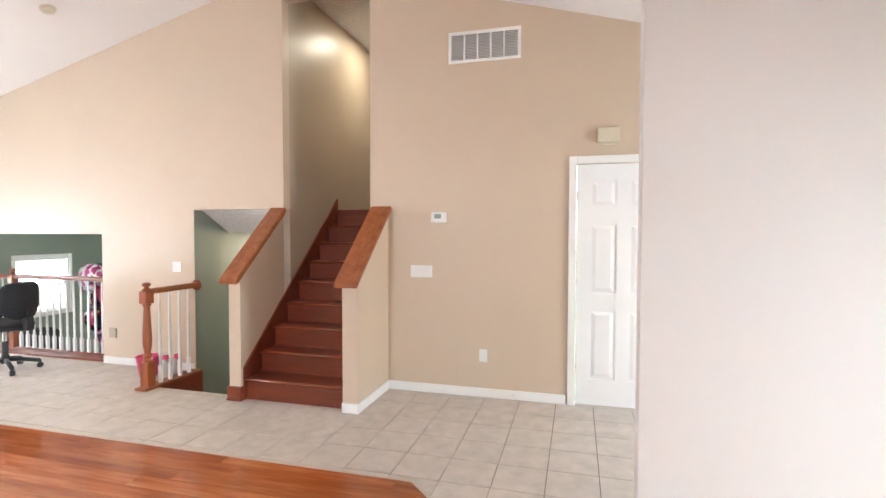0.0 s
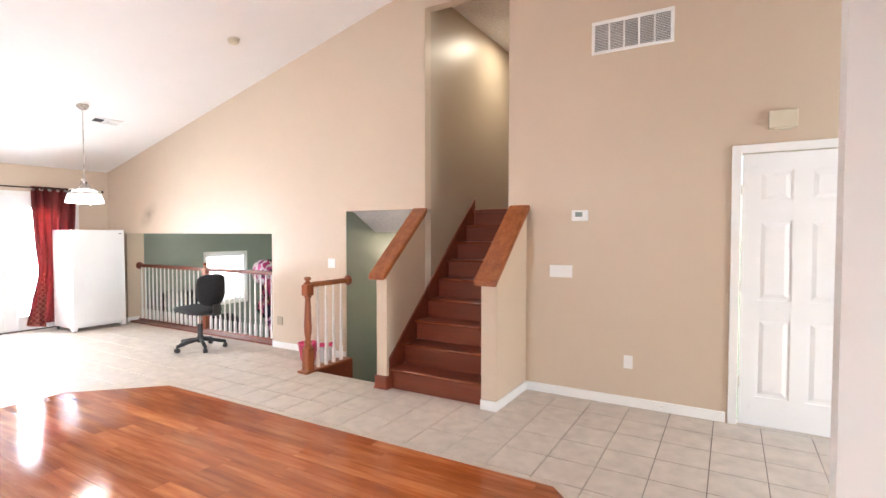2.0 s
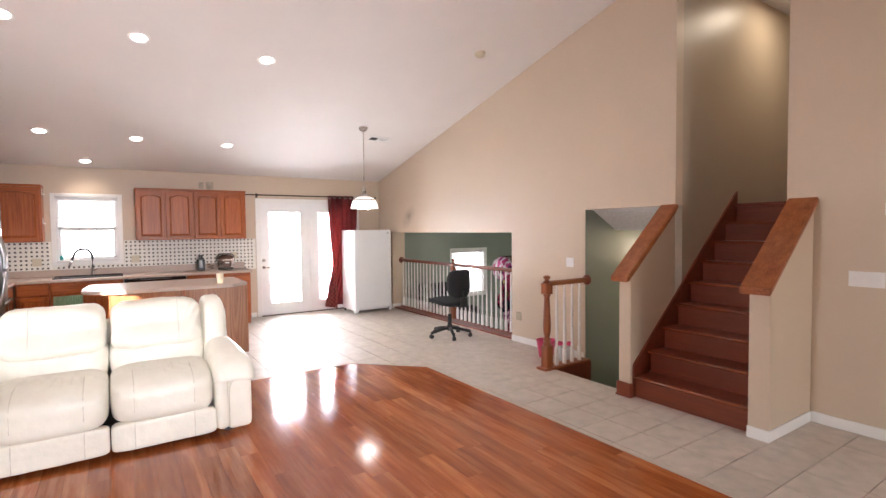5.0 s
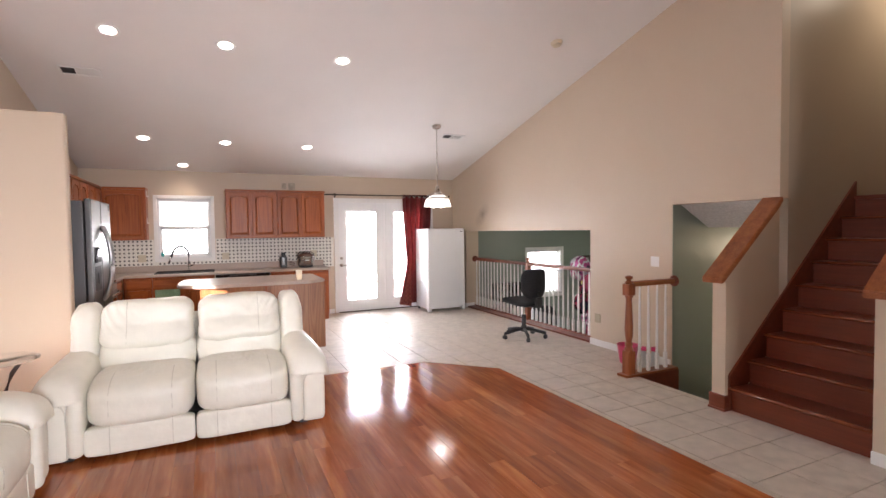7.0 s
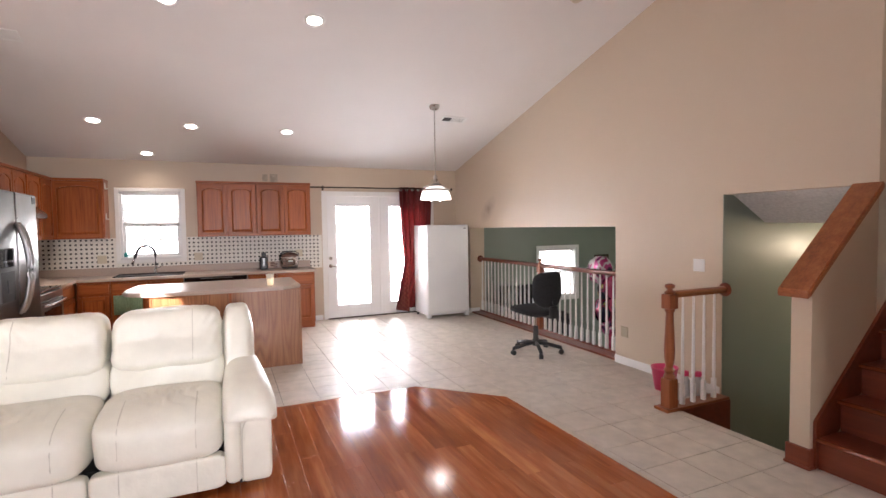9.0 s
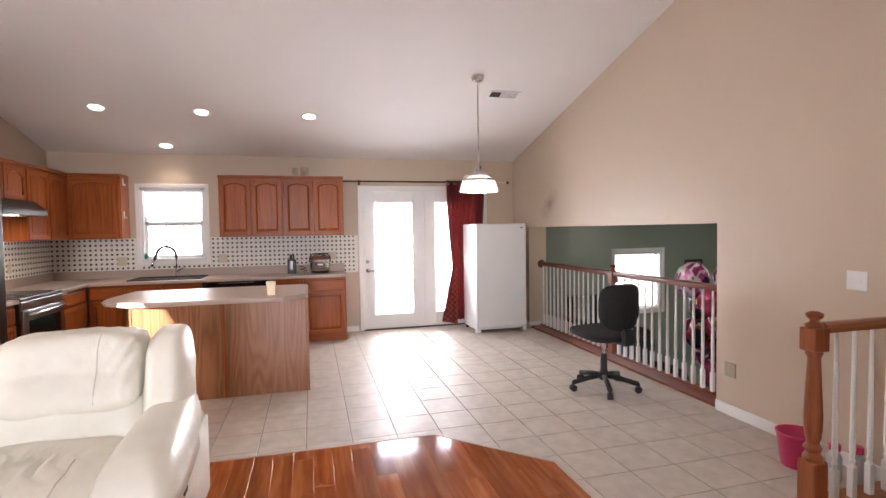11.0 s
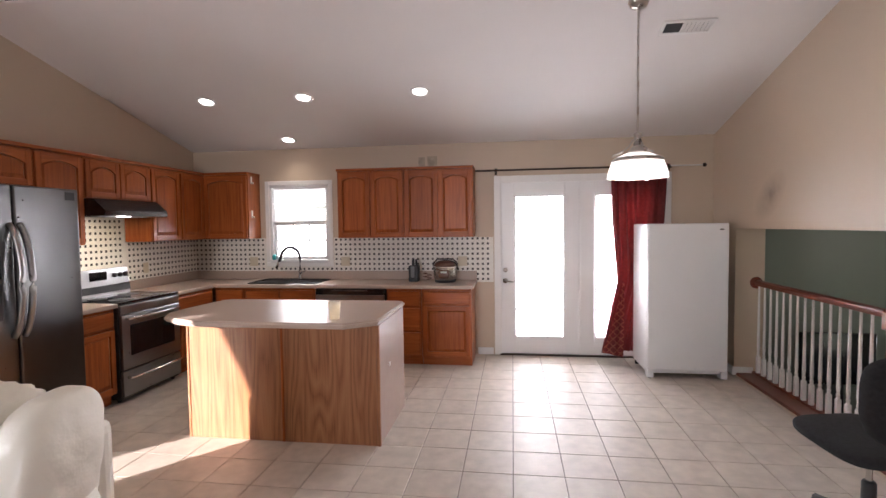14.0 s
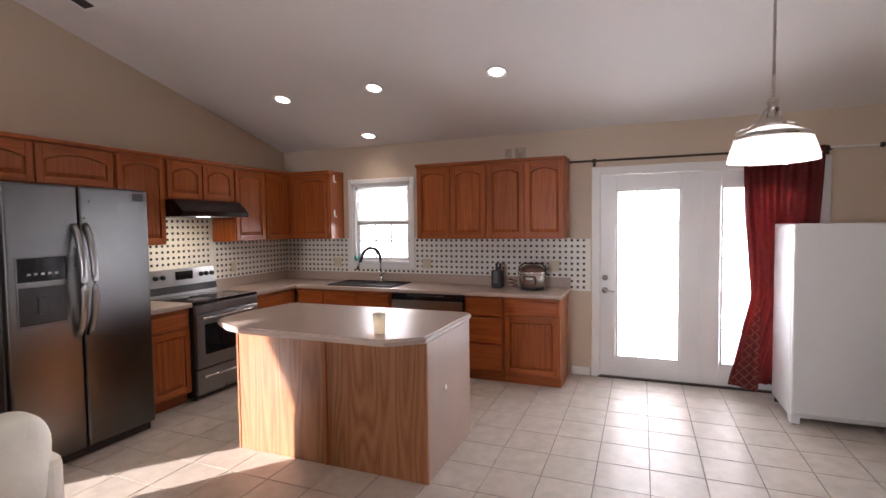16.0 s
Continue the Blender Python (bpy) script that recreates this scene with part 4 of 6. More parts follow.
part("body", lathe(bmesh.new(), [(0.022, 0), (0.024, 0.05), (0.012, 0.07)], 12), plain("teal_soap", (0.03, 0.36, 0.34), 0.3), soap, smooth=True)
part("pump", lathe(bmesh.new(), [(0.008, 0.07), (0.008, 0.11), (0.014, 0.115), (0.014, 0.125)], 10), WHITEPL, soap, smooth=True)

# dishwasher
dw = thing("dishwasher", "stainless dishwasher with a black control strip", "dishwasher", facing_east(FX, 0.015, 0))
part("body", boxed(0, 0.82, 0.01, 0.57, 0.0, 0.87), BLACK, dw)
part("door", boxed(0.006, 0.814, -0.025, 0.009, 0.11, 0.795, 0.005, 2), STEEL2, dw)
part("control_strip", boxed(0.006, 0.814, -0.028, 0.009, 0.80, 0.868, 0.006, 2), BLACKGLASS, dw, "glossy black control strip")
part("handle", boxed(0.20, 0.62, -0.040, -0.0285, 0.846, 0.858, 0.004, 2), STEEL, dw)

# range
rg = thing("range", "stainless electric range with black glass cooktop", "stove", facing_north(-7.235, -1.245, 0))
W = 0.79
part("body", boxed(0, W, 0.0, 0.60, 0.03, 0.895, 0.004), BLACK, rg)
part("oven_door", boxed(0.008, W - 0.008, -0.035, -0.001, 0.30, 0.80, 0.006, 2), STEEL2, rg, "brushed stainless oven door")
part("oven_window", boxed(0.10, W - 0.10, -0.039, -0.034, 0.42, 0.70, 0.004), BLACKGLASS, rg)
part("top_trim", boxed(0.004, W - 0.004, -0.03, -0.001, 0.806, 0.885, 0.006, 2), STEEL2, rg)
part("drawer", boxed(0.008, W - 0.008, -0.03, -0.001, 0.055, 0.285, 0.006, 2), STEEL2, rg)
for z in (0.765, 0.225):
    bm = tube(bmesh.new(), [(0.06, -0.03, z), (0.065, -0.075, z), (0.20, -0.085, z), (W - 0.20, -0.085, z), (W - 0.065, -0.075, z), (W - 0.06, -0.03, z)], 0.013)
    part("handle", bm, CHROME, rg, smooth=True)
part("cooktop", boxed(-0.004, W + 0.004, -0.02, 0.55, 0.896, 0.918, 0.005, 2), BLACKGLASS, rg, "black ceramic glass cooktop")
for cx, cy, r in ((0.2, 0.13, 0.105), (0.58, 0.13, 0.085), (0.2, 0.38, 0.08), (0.58, 0.38, 0.10)):
    part("burner", lathe(bmesh.new(), [(r, 0.9185), (r, 0.9195), (r - 0.008, 0.9195)], 28, (cx, cy, 0)), plain("grey_burner_ring", (0.05, 0.05, 0.05), 0.3), rg)
bm = bmesh.new()
prism(bm, [(0.535, 0.90), (0.605, 0.90), (0.605, 1.18), (0.565, 1.18)], 0.0, W, "x")
part("back_panel", bm, STEEL2, rg, "stainless control panel")
bm = bmesh.new()
prism(bm, [(0.530, 0.945), (0.5375, 0.945), (0.5475, 1.015), (0.540, 1.015)], 0.0, W, "x")
part("vent_strip", bm, BLACK, rg)
bm = boxed(0.30, 0.50, 0.543, 0.56, 1.07, 1.155, 0.003)
part("display", bm, BLACKGLASS, rg)
for cx in (0.07, 0.15, 0.60, 0.67, 0.74):
    part("knob", lathe(bmesh.new(), [(0.024, 0), (0.022, 0.022), (0.018, 0.026)], 16, (cx, 0.553, 1.11), Matrix.Rotation(radians(98), 3, "X")), BLACK, rg, smooth=True)
for cx in (0.04, W - 0.04):
    part("foot", rod(bmesh.new(), (cx, 0.05, 0), (cx, 0.05, 0.035), 0.018), BLACK, rg)

hood = thing("range_hood", "black under-cabinet range hood with a lit lamp", "range hood", facing_north(-7.24, -1.35, 1.70))
bm = bmesh.new()
prism(bm, [(-0.02, 0.0), (0.49, 0.0), (0.49, 0.158), (0.10, 0.158), (-0.02, 0.05)], 0.0, 0.815, "x")
bmesh.ops.bevel(bm, geom=list(bm.edges), offset=0.006, segments=2, affect="EDGES")
part("body", bm, plain("black_enamel", (0.02, 0.012, 0.012), 0.22), hood)
part("lamp_lens", boxed(0.26, 0.36, 0.03, 0.10, -0.006, -0.0005), LAMPGLOW, hood, "lit hood lamp")
part("filter", boxed(0.10, 0.72, 0.14, 0.44, -0.004, -0.0005), STEEL, hood)
lamp("range_hood_light", "AREA", look((-7.55, -1.42, 1.685), (-7.55, -1.5, 0)), 16, (1.0, 0.86, 0.62), (0.12, 0.07))

# refrigerator, side by side
fr = thing("refrigerator", "large stainless side-by-side refrigerator with curved handles", "refrigerator", facing_north(-5.74, -1.12, 0))
W, HT = 0.955, 1.885
part("body", boxed(0, W, 0.0, 0.70, 0.03, HT - 0.02, 0.008, 2), plain("dark_grey_steel_side", (0.13, 0.13, 0.135), 0.4, 0.6), fr)
doorL = part("door", boxed(0.002, 0.436, -0.065, -0.004, 0.07, HT, 0.014, 3), STEEL, fr, "freezer door with dispenser")
doorR = part("door", boxed(0.446, W - 0.002, -0.065, -0.004, 0.07, HT, 0.014, 3), STEEL, fr)
part("kick_grille", boxed(0.02, W - 0.02, -0.03, 0.02, 0.005, 0.065, 0.004), BLACK, fr)
for d, x, s in ((doorL, 0.405, -1), (doorR, 0.477, 1)):
    pts = []
    for i in range(17):
        t = i / 16
        pts.append((x + s * 0.0 + 0.0 * t, -0.066 - 0.085 * math.sin(math.pi * t) ** 0.6, 0.86 + 0.76 * t))
    part("handle", tube(bmesh.new(), pts, 0.021, 12), STEEL2, d, "long bowed chrome handle", True)
part("dispenser_frame", boxed(0.05, 0.345, -0.07, -0.064, 0.97, 1.42, 0.004), STEEL, doorL)
part("dispenser_panel", boxed(0.058, 0.337, -0.074, -0.069, 1.26, 1.412, 0.003), BLACKGLASS, doorL, "black control panel")
part("dispenser_recess", boxed(0.062, 0.333, -0.073, -0.069, 0.985, 1.225, 0.003), BLACK, doorL, "black dispenser recess")
for x in (0.12, 0.16, 0.20, 0.24, 0.28):
    part("button", boxed(x - 0.01, x + 0.01, -0.0755, -0.0735, 1.30, 1.315), STEEL, doorL)
part("paddle", boxed(0.16, 0.235, -0.082, -0.072, 1.05, 1.16, 0.006, 2), BLACK, doorL)
part("badge", boxed(W - 0.12, W - 0.04, -0.0675, -0.0645, 1.80, 1.86, 0.001), BLACK, doorR, "small dark badge")
for x in (0.06, W - 0.06):
    part("foot", rod(bmesh.new(), (x, 0.05, 0), (x, 0.05, 0.035), 0.02), BLACK, fr)

# island
isl = thing("kitchen_island", "oak-panelled kitchen island with beige laminate top", "kitchen island")
part("panel", boxed(-6.675, -6.66, -0.155, 0.585, 0.0, 0.872, 0.002), PANEL_OAK, isl, "pale oak veneer panel")
part("panel", boxed(-6.675, -6.66, 0.595, 1.315, 0.0, 0.872, 0.002), PANEL_OAK, isl, "oak veneer panel")
part("batten", boxed(-6.672, -6.652, 0.580, 0.600, 0.0, 0.872, 0.003), OAK, isl)
part("corner_trim", boxed(-6.68, -6.654, -0.165, -0.145, 0.0, 0.872, 0.003), PANEL_OAK, isl)
part("corner_trim", boxed(-6.68, -6.654, 1.30, 1.325, 0.0, 0.872, 0.003), PANEL_OAK, isl)
part("body", boxed(-7.46, -6.676, -0.15, 1.30, 0.09, 0.872, 0.002), OAK, isl)
part("side_panel", boxed(-7.47, -6.682, 1.302, 1.318, 0.0, 0.872, 0.002), plain("pale_laminate_side", (0.30, 0.20, 0.155), 0.32), isl, "pale laminate side panel")
part("side_panel", boxed(-7.47, -6.682, -0.168, -0.152, 0.0, 0.872, 0.002), PANEL_OAK, isl)
part("toe_kick", boxed(-7.42, -6.72, -0.14, 1.29, 0.0, 0.089), OAK_X, isl)
top = [(-6.50, 0.02), (-6.49, 1.12), (-6.65, 1.325), (-7.50, 1.325), (-7.55, 1.28), (-7.55, -0.30), (-7.50, -0.38), (-7.0, -0.42), (-6.80, -0.42), (-6.68, -0.36), (-6.57, -0.17)]
bm = prism(bmesh.new(), top, 0.874, 0.916, "z")
bmesh.ops.bevel(bm, geom=[e for e in bm.edges if abs(e.verts[0].co.z - e.verts[1].co.z) < 1e-4], offset=0.012, segments=3, affect="EDGES")
part("top", bm, COUNTER, isl, "speckled beige laminate top")
part("outlet", boxed(-6.98, -6.95, 1.318, 1.324, 0.50, 0.53, 0.002), WHITEPL, isl)
candle = thing("candle", "lit cream candle in a clear glass on the island", "candle", pose(-6.66, 1.0, 0.9165))
part("glass_cup", lathe(bmesh.new(), [(0.033, 0.0), (0.043, 0.125), (0.040, 0.125), (0.031, 0.008), (0.0005, 0.008)], 24), CUP, candle, smooth=True)
part("wax", lathe(bmesh.new(), [(0.029, 0.010), (0.0335, 0.058), (0.0005, 0.056)], 24), WAX, candle, smooth=True)
part("flame", lathe(bmesh.new(), [(0.001, 0.062), (0.007, 0.072), (0.004, 0.088), (0.0005, 0.10)], 8), glow("candle_flame", (1.0, 0.75, 0.4), 6), candle, smooth=True)

# rice cooker, kettle, outlets
cook = thing("rice_cooker", "round stainless rice cooker with dark lid and brown panel", "rice cooker", pose(-9.02, 1.48, 0.915))
BRONZE = plain("bronze_tinted_steel", (0.48, 0.44, 0.41), 0.25, 0.9)
part("body", lathe(bmesh.new(), [(0.118, 0.025), (0.132, 0.045), (0.138, 0.11), (0.137, 0.165), (0.130, 0.178)], 32), BRONZE, cook, "brushed steel body", True)
part("lid", lathe(bmesh.new(), [(0.137, 0.18), (0.136, 0.20), (0.118, 0.228), (0.08, 0.248), (0.03, 0.256), (0.001, 0.257)], 32), plain("dark_bronze_lid", (0.16, 0.09, 0.07), 0.22, 0.5), cook, smooth=True)
part("lid_band", lathe(bmesh.new(), [(0.134, 0.168), (0.142, 0.172), (0.142, 0.184), (0.134, 0.188)], 32), CHROME, cook, smooth=True)
part("base_ring", lathe(bmesh.new(), [(0.105, 0.0), (0.122, 0.004), (0.124, 0.03), (0.11, 0.034)], 32), BLACK, cook, smooth=True)
bm = bmesh.new()
pillow(bm, (0.125, 0, 0.105), (0.04, 0.13, 0.10), 4.0, 7)
part("control_panel", bm, plain("brown_panel", (0.10, 0.05, 0.03), 0.25), cook, smooth=True)
part("display", boxed(0.143, 0.1465, -0.035, 0.035, 0.115, 0.135, 0.001), plain("pale_lcd", (0.4, 0.42, 0.38), 0.2), cook)
part("handle", tube(bmesh.new(), [(0, -0.142, 0.15), (0, -0.135, 0.23), (0, -0.09, 0.268), (0, 0.09, 0.268), (0, 0.135, 0.23), (0, 0.142, 0.15)], 0.009), BLACK, cook, smooth=True)
kettle = thing("knife_block", "black utensil holder with dark handles", "utensil holder", pose(-9.06, 1.10, 0.915))
part("block", boxed(-0.06, 0.06, -0.058, 0.058, 0.0, 0.19, 0.012, 2), BLACK, kettle)
part("steel_band", boxed(-0.061, 0.063, -0.03, 0.018, 0.05, 0.185, 0.006, 2), STEEL, kettle)
for dx, dy in ((-0.02, -0.02), (0.02, 0.0), (-0.01, 0.025)):
    part("handle", boxed(dx - 0.008, dx + 0.008, dy - 0.011, dy + 0.011, 0.185, 0.265, 0.004), BLACK, kettle)
cord = thing("power_cord", "brown coiled power cord on the worktop", "cord", pose(-9.1, 1.25, 0.918))
part("cable", tube(bmesh.new(), [(0.03 * math.cos(a), 0.05 * math.sin(a), 0.02 + 0.006 * a) for a in [0.6 * k for k in range(22)]], 0.006, 6), plain("brown_cable", (0.12, 0.05, 0.03), 0.5), cord, smooth=True)


def plate(name, label, along, face, out, u, z, w, h, holes, material=WHITEPL, group=""):
    """A wall plate with its toggles or sockets."""
    t = thing(name, label, "switch" if "switch" in name else "outlet", None, group)
    def bx(ua, ub, za, zb, d0, d1, bev=0.002):
        a, b = sorted((face + out * d0, face + out * d1))
        return boxed(ua, ub, a, b, za, zb, bev) if along == "x" else boxed(a, b, ua, ub, za, zb, bev)
    part("plate", bx(u - w / 2, u + w / 2, z - h / 2, z + h / 2, 0.0, 0.007), material, t)
    for du, dz, pw, ph in holes:
        part("toggle" if "switch" in name else "socket", bx(u + du - pw / 2, u + du + pw / 2, z + dz - ph / 2, z + dz + ph / 2, 0.007, 0.011, 0.001), material, t)
    return t


SOCK = [(0, 0.02, 0.034, 0.026), (0, -0.02, 0.034, 0.026)]
for y in (0.18, 1.66):
    plate("wall_outlet", "ivory double outlet on the mosaic backsplash", "y", WEST + 0.006, 1, y, 1.14, 0.115, 0.115, [(-0.025, 0.02, 0.03, 0.024), (-0.025, -0.02, 0.03, 0.024), (0.025, 0.0, 0.03, 0.06)], IVORY)
plate("wall_outlet", "ivory outlet on the mosaic backsplash", "y", WEST + 0.006, 1, -1.05, 1.14, 0.115, 0.115, SOCK, IVORY)
plate("wall_outlet", "ivory outlet on the mosaic backsplash", "x", SOUTH_K + 0.006, 1, -8.35, 1.14, 0.075, 0.115, SOCK, IVORY)
plate("wall_outlet", "white double outlet low on the beige wall", "x", NORTH, -1, -0.625, 0.39, 0.075, 0.115, SOCK)
plate("light_switch", "white four-gang light switch on the beige wall", "x", NORTH, -1, -1.23, 1.165, 0.215, 0.115, [(-0.07, 0, 0.012, 0.026), (-0.023, 0, 0.012, 0.026), (0.023, 0, 0.012, 0.026), (0.07, 0, 0.012, 0.026)])
plate("light_switch", "white double light switch beside the stairs down", "x", NORTH, -1, -4.08, 1.15, 0.118, 0.115, [(-0.023, 0, 0.012, 0.026), (0.023, 0, 0.012, 0.026)])
plate("wall_outlet", "bronze-coloured outlet cover beside the railing niche", "x", NORTH, -1, -5.0, 0.36, 0.105, 0.115, [(0.026, 0.0, 0.05, 0.10)], plain("tarnished_bronze_plate", (0.40, 0.33, 0.23), 0.45))

# unpainted patches above the cabinets
patch = thing("wall_patch", "two pale unpainted patches on the wall above the cabinets", "wall patch")
for y0, y1, z0, z1 in ((1.13, 1.21, 2.30, 2.41), (1.24, 1.36, 2.29, 2.42)):
    part("patch", boxed(WEST + 0.0005, WEST + 0.002, y0, y1, z0, z1), plain("old_plaster", (0.42, 0.35, 0.27), 0.8, var=0.2, scale=20), patch)
# ---- dining corner and stairs ----
fz = thing("upright_freezer", "white upright freezer with a small badge, standing in the corner", "freezer", facing_east(-8.53, 3.61, 0))
part("body", boxed(0, 0.76, 0.0, 0.56, 0.05, 1.565, 0.012, 2), WHITEMETAL, fz)
part("door", boxed(0.0, 0.76, -0.06, -0.004, 0.085, 1.568, 0.016, 3), WHITEMETAL, fz)
part("gasket", boxed(0.012, 0.748, -0.005, 0.001, 0.10, 1.55), plain("grey_gasket", (0.35, 0.35, 0.36), 0.6), fz)
part("kick_plate", boxed(0.05, 0.71, -0.02, 0.02, 0.05, 0.083, 0.004), WHITEMETAL, fz)
part("badge", boxed(0.67, 0.71, -0.0625, -0.0595, 1.50, 1.512), BLACK, fz)
for x in (0.0, 0.70):
    bm = bmesh.new()
    prism(bm, [(-0.055, 0.085), (-0.055, 0.012), (0.03, 0.012), (0.05, 0.085)], x, x + 0.06, "x")
    part("foot", bm, WHITEMETAL, fz)
    part("leveller", rod(bmesh.new(), (x + 0.03, -0.02, 0.0), (x + 0.03, -0.02, 0.014), 0.016), BLACK, fz)
for x in (0.03, 0.73):
    part("rear_leg", rod(bmesh.new(), (x, 0.5, 0.0), (x, 0.5, 0.055), 0.02), BLACK, fz)

# curtain rod and curtain
rodt = thing("curtain_rod", "dark bronze curtain rod over the french doors", "curtain rod")
part("rod", rod(bmesh.new(), (-9.17, 1.83, 2.215), (-9.17, 4.02, 2.215), 0.011), DARKMETAL, rodt)
part("inner_rod", rod(bmesh.new(), (-9.17, 4.02, 2.215), (-9.17, 4.36, 2.215), 0.009), plain("white_rod", (0.7, 0.68, 0.65), 0.4), rodt, "white extension rod")
part("finial", lathe(bmesh.new(), [(0.008, 0), (0.02, 0.01), (0.024, 0.025), (0.012, 0.04)], 12, (-9.17, 4.36, 2.215), Matrix.Rotation(radians(-90), 3, "X")), DARKMETAL, rodt, smooth=True)
for y in (2.07, 4.03):
    bm = boxed(WEST, WEST + 0.012, y - 0.015, y + 0.015, 2.17, 2.25, 0.003)
    box(bm, WEST + 0.01, -9.165, y - 0.007, y + 0.007, 2.195, 2.207, 0.002)
    part("bracket", bm, DARKMETAL, rodt)
cur = thing("curtain", "burgundy grommet curtain gathered to one side, flaring at its hem", "curtain", pose(-9.17, 3.4, 0))
bm = bmesh.new()
NU, NV = 72, 40
grid = []
for j in range(NV + 1):
    t = j / NV
    z = 0.10 + (2.24 - 0.10) * t
    # full at the rod, gathered by the freezer, flared at the hem
    y0 = -0.02 + 0.075 * min(1, (1 - t) / 0.62) ** 1.5 - 0.17 * max(0, 0.38 - t) / 0.38
    y1 = 0.60 - 0.12 * (1 - t) - 0.22 * max(0, 0.5 - t) / 0.5
    row = []
    for i in range(NU + 1):
        u = i / NU
        x = 0.035 * math.sin(u * 2 * math.pi * 5.5) * (0.55 + 0.45 * t) + 0.012 * math.sin(u * 40 + t * 7) 
        row.append(bm.verts.new((x * 0.8 - 0.015, y0 + (y1 - y0) * u, z)))
    grid.append(row)
for a, b in zip(grid, grid[1:]):
    for i in range(NU):
        bm.faces.new((a[i], a[i + 1], b[i + 1], b[i]))
bmesh.ops.solidify(bm, geom=list(bm.faces), thickness=0.004)
part("cloth", bm, CURTAIN, cur, smooth=True)
# the front edge folded back at the hem, showing a diamond-quilted lining
flap = bmesh.new()
rows_f = []
for j in range(17):
    t = j / 16
    z = 0.095 + 0.80 * t
    ya = -0.135 + 0.245 * t ** 0.75
    yb = 0.11 + 0.02 * t
    rows_f.append([flap.verts.new((0.058 - 0.03 * t + 0.012 * math.sin(k * 1.3 + t * 4), ya + (yb - ya) * k / 10, z - 0.05 * (1 - t) * k / 10)) for k in range(11)])
for a, b in zip(rows_f, rows_f[1:]):
    for k in range(10):
        flap.faces.new((a[k], a[k + 1], b[k + 1], b[k]))
bmesh.ops.solidify(flap, geom=list(flap.faces), thickness=0.004)
part("folded_hem", flap, LINING, cur, "red lining with a gold diamond pattern", True)
for i in range(6):
    y = 0.0 + 0.11 * i
    bm = bmesh.new()
    lathe(bm, [(0.026, -0.003), (0.026, 0.003), (0.016, 0.003), (0.016, -0.003)], 14, (0.012, y, 2.195), Matrix.Rotation(radians(70), 3, "Y"))
    part("grommet", bm, NICKEL, cur)

# pendant lamp
pend = thing("pendant_lamp", "lit pendant lamp with white glass bowl and nickel stem", "pendant lamp", pose(-7.0, 3.15, 0))
zc = ceil_z(-7.0)
part("canopy", lathe(bmesh.new(), [(0.02, zc - 0.055), (0.055, zc - 0.045), (0.07, zc - 0.012), (0.07, zc + 0.012)], 24), NICKEL, pend, smooth=True)
part("stem", rod(bmesh.new(), (0, 0, 2.16), (0, 0, zc - 0.05), 0.0075), NICKEL, pend)
part("socket_cup", lathe(bmesh.new(), [(0.075, 2.075), (0.055, 2.10), (0.03, 2.13), (0.024, 2.19), (0.03, 2.195), (0.028, 2.215), (0.012, 2.225)], 20), NICKEL, pend, smooth=True)
for k in range(3):
    a = 2 * math.pi * k / 3 + 0.4
    c, s = math.cos(a), math.sin(a)
    part("arm", tube(bmesh.new(), [(0.03 * c, 0.03 * s, 2.17), (0.06 * c, 0.06 * s, 2.12), (0.11 * c, 0.11 * s, 2.082), (0.165 * c, 0.165 * s, 2.066), (0.17 * c, 0.17 * s, 2.05)], 0.006, 8), NICKEL, pend, smooth=True)
bowl = lathe(bmesh.new(), [(0.206, 1.90), (0.204, 1.925), (0.193, 1.965), (0.175, 2.015), (0.135, 2.05), (0.08, 2.072), (0.078, 2.066), (0.13, 2.044), (0.17, 2.009), (0.187, 1.96), (0.199, 1.925), (0.201, 1.90)], 40)
bmesh.ops.delete(bowl, geom=[f for f in bowl.faces if len(f.verts) > 4], context="FACES_ONLY")
part("shade", bowl, FROST, pend, "white frosted glass bowl, lit", True)
part("rim_ring", lathe(bmesh.new(), [(0.177, 2.012), (0.181, 2.022), (0.16, 2.04), (0.155, 2.036)], 40), NICKEL, pend, smooth=True)
for dy in (-0.062, 0.062):
    part("bulb", lathe(bmesh.new(), [(0.004, 1.880), (0.015, 1.886), (0.025, 1.91), (0.026, 1.95), (0.013, 1.99), (0.013, 2.05)], 14, (0.0, dy, 0.0)), LAMPGLOW, pend, smooth=True)
lamp("pendant_lamp_light", "POINT", pose(-7.0, 3.15, 1.93), 5, (1.0, 0.93, 0.82), (0.025, 0))

# recessed ceiling lights
first = None
for x, y in ((-5.66, -0.85), (-5.66, 0.17), (-5.66, 1.385), (-8.05, -0.845), (-8.06, 0.20), (-8.055, 1.383), (-9.01, -0.415)):
    m = Matrix.Translation((x, y, ceil_z(x))) @ Matrix.Rotation(-math.atan(0.25), 4, "Y")
    if first is None:
        first = thing("recessed_light", "lit recessed ceiling light with white trim", "ceiling light", m, "recessed kitchen lights")
        part("trim_ring", lathe(bmesh.new(), [(0.072, -0.001), (0.076, -0.008), (0.098, -0.006), (0.1, 0.002), (0.072, 0.002)], 28), WHITEPL, first, smooth=True)
        part("lens", lathe(bmesh.new(), [(0.073, -0.0005), (0.05, -0.003), (0.001, -0.004)], 28), LAMPGLOW, first, "glowing lens")
    else:
        copy_thing(first, m)
    lamp("recessed_light_beam", "SPOT", look((x, y, ceil_z(x) - 0.03), (x, y, 0)), 26, (1.0, 0.9, 0.74), (0.06, 0), 115, 0.8)

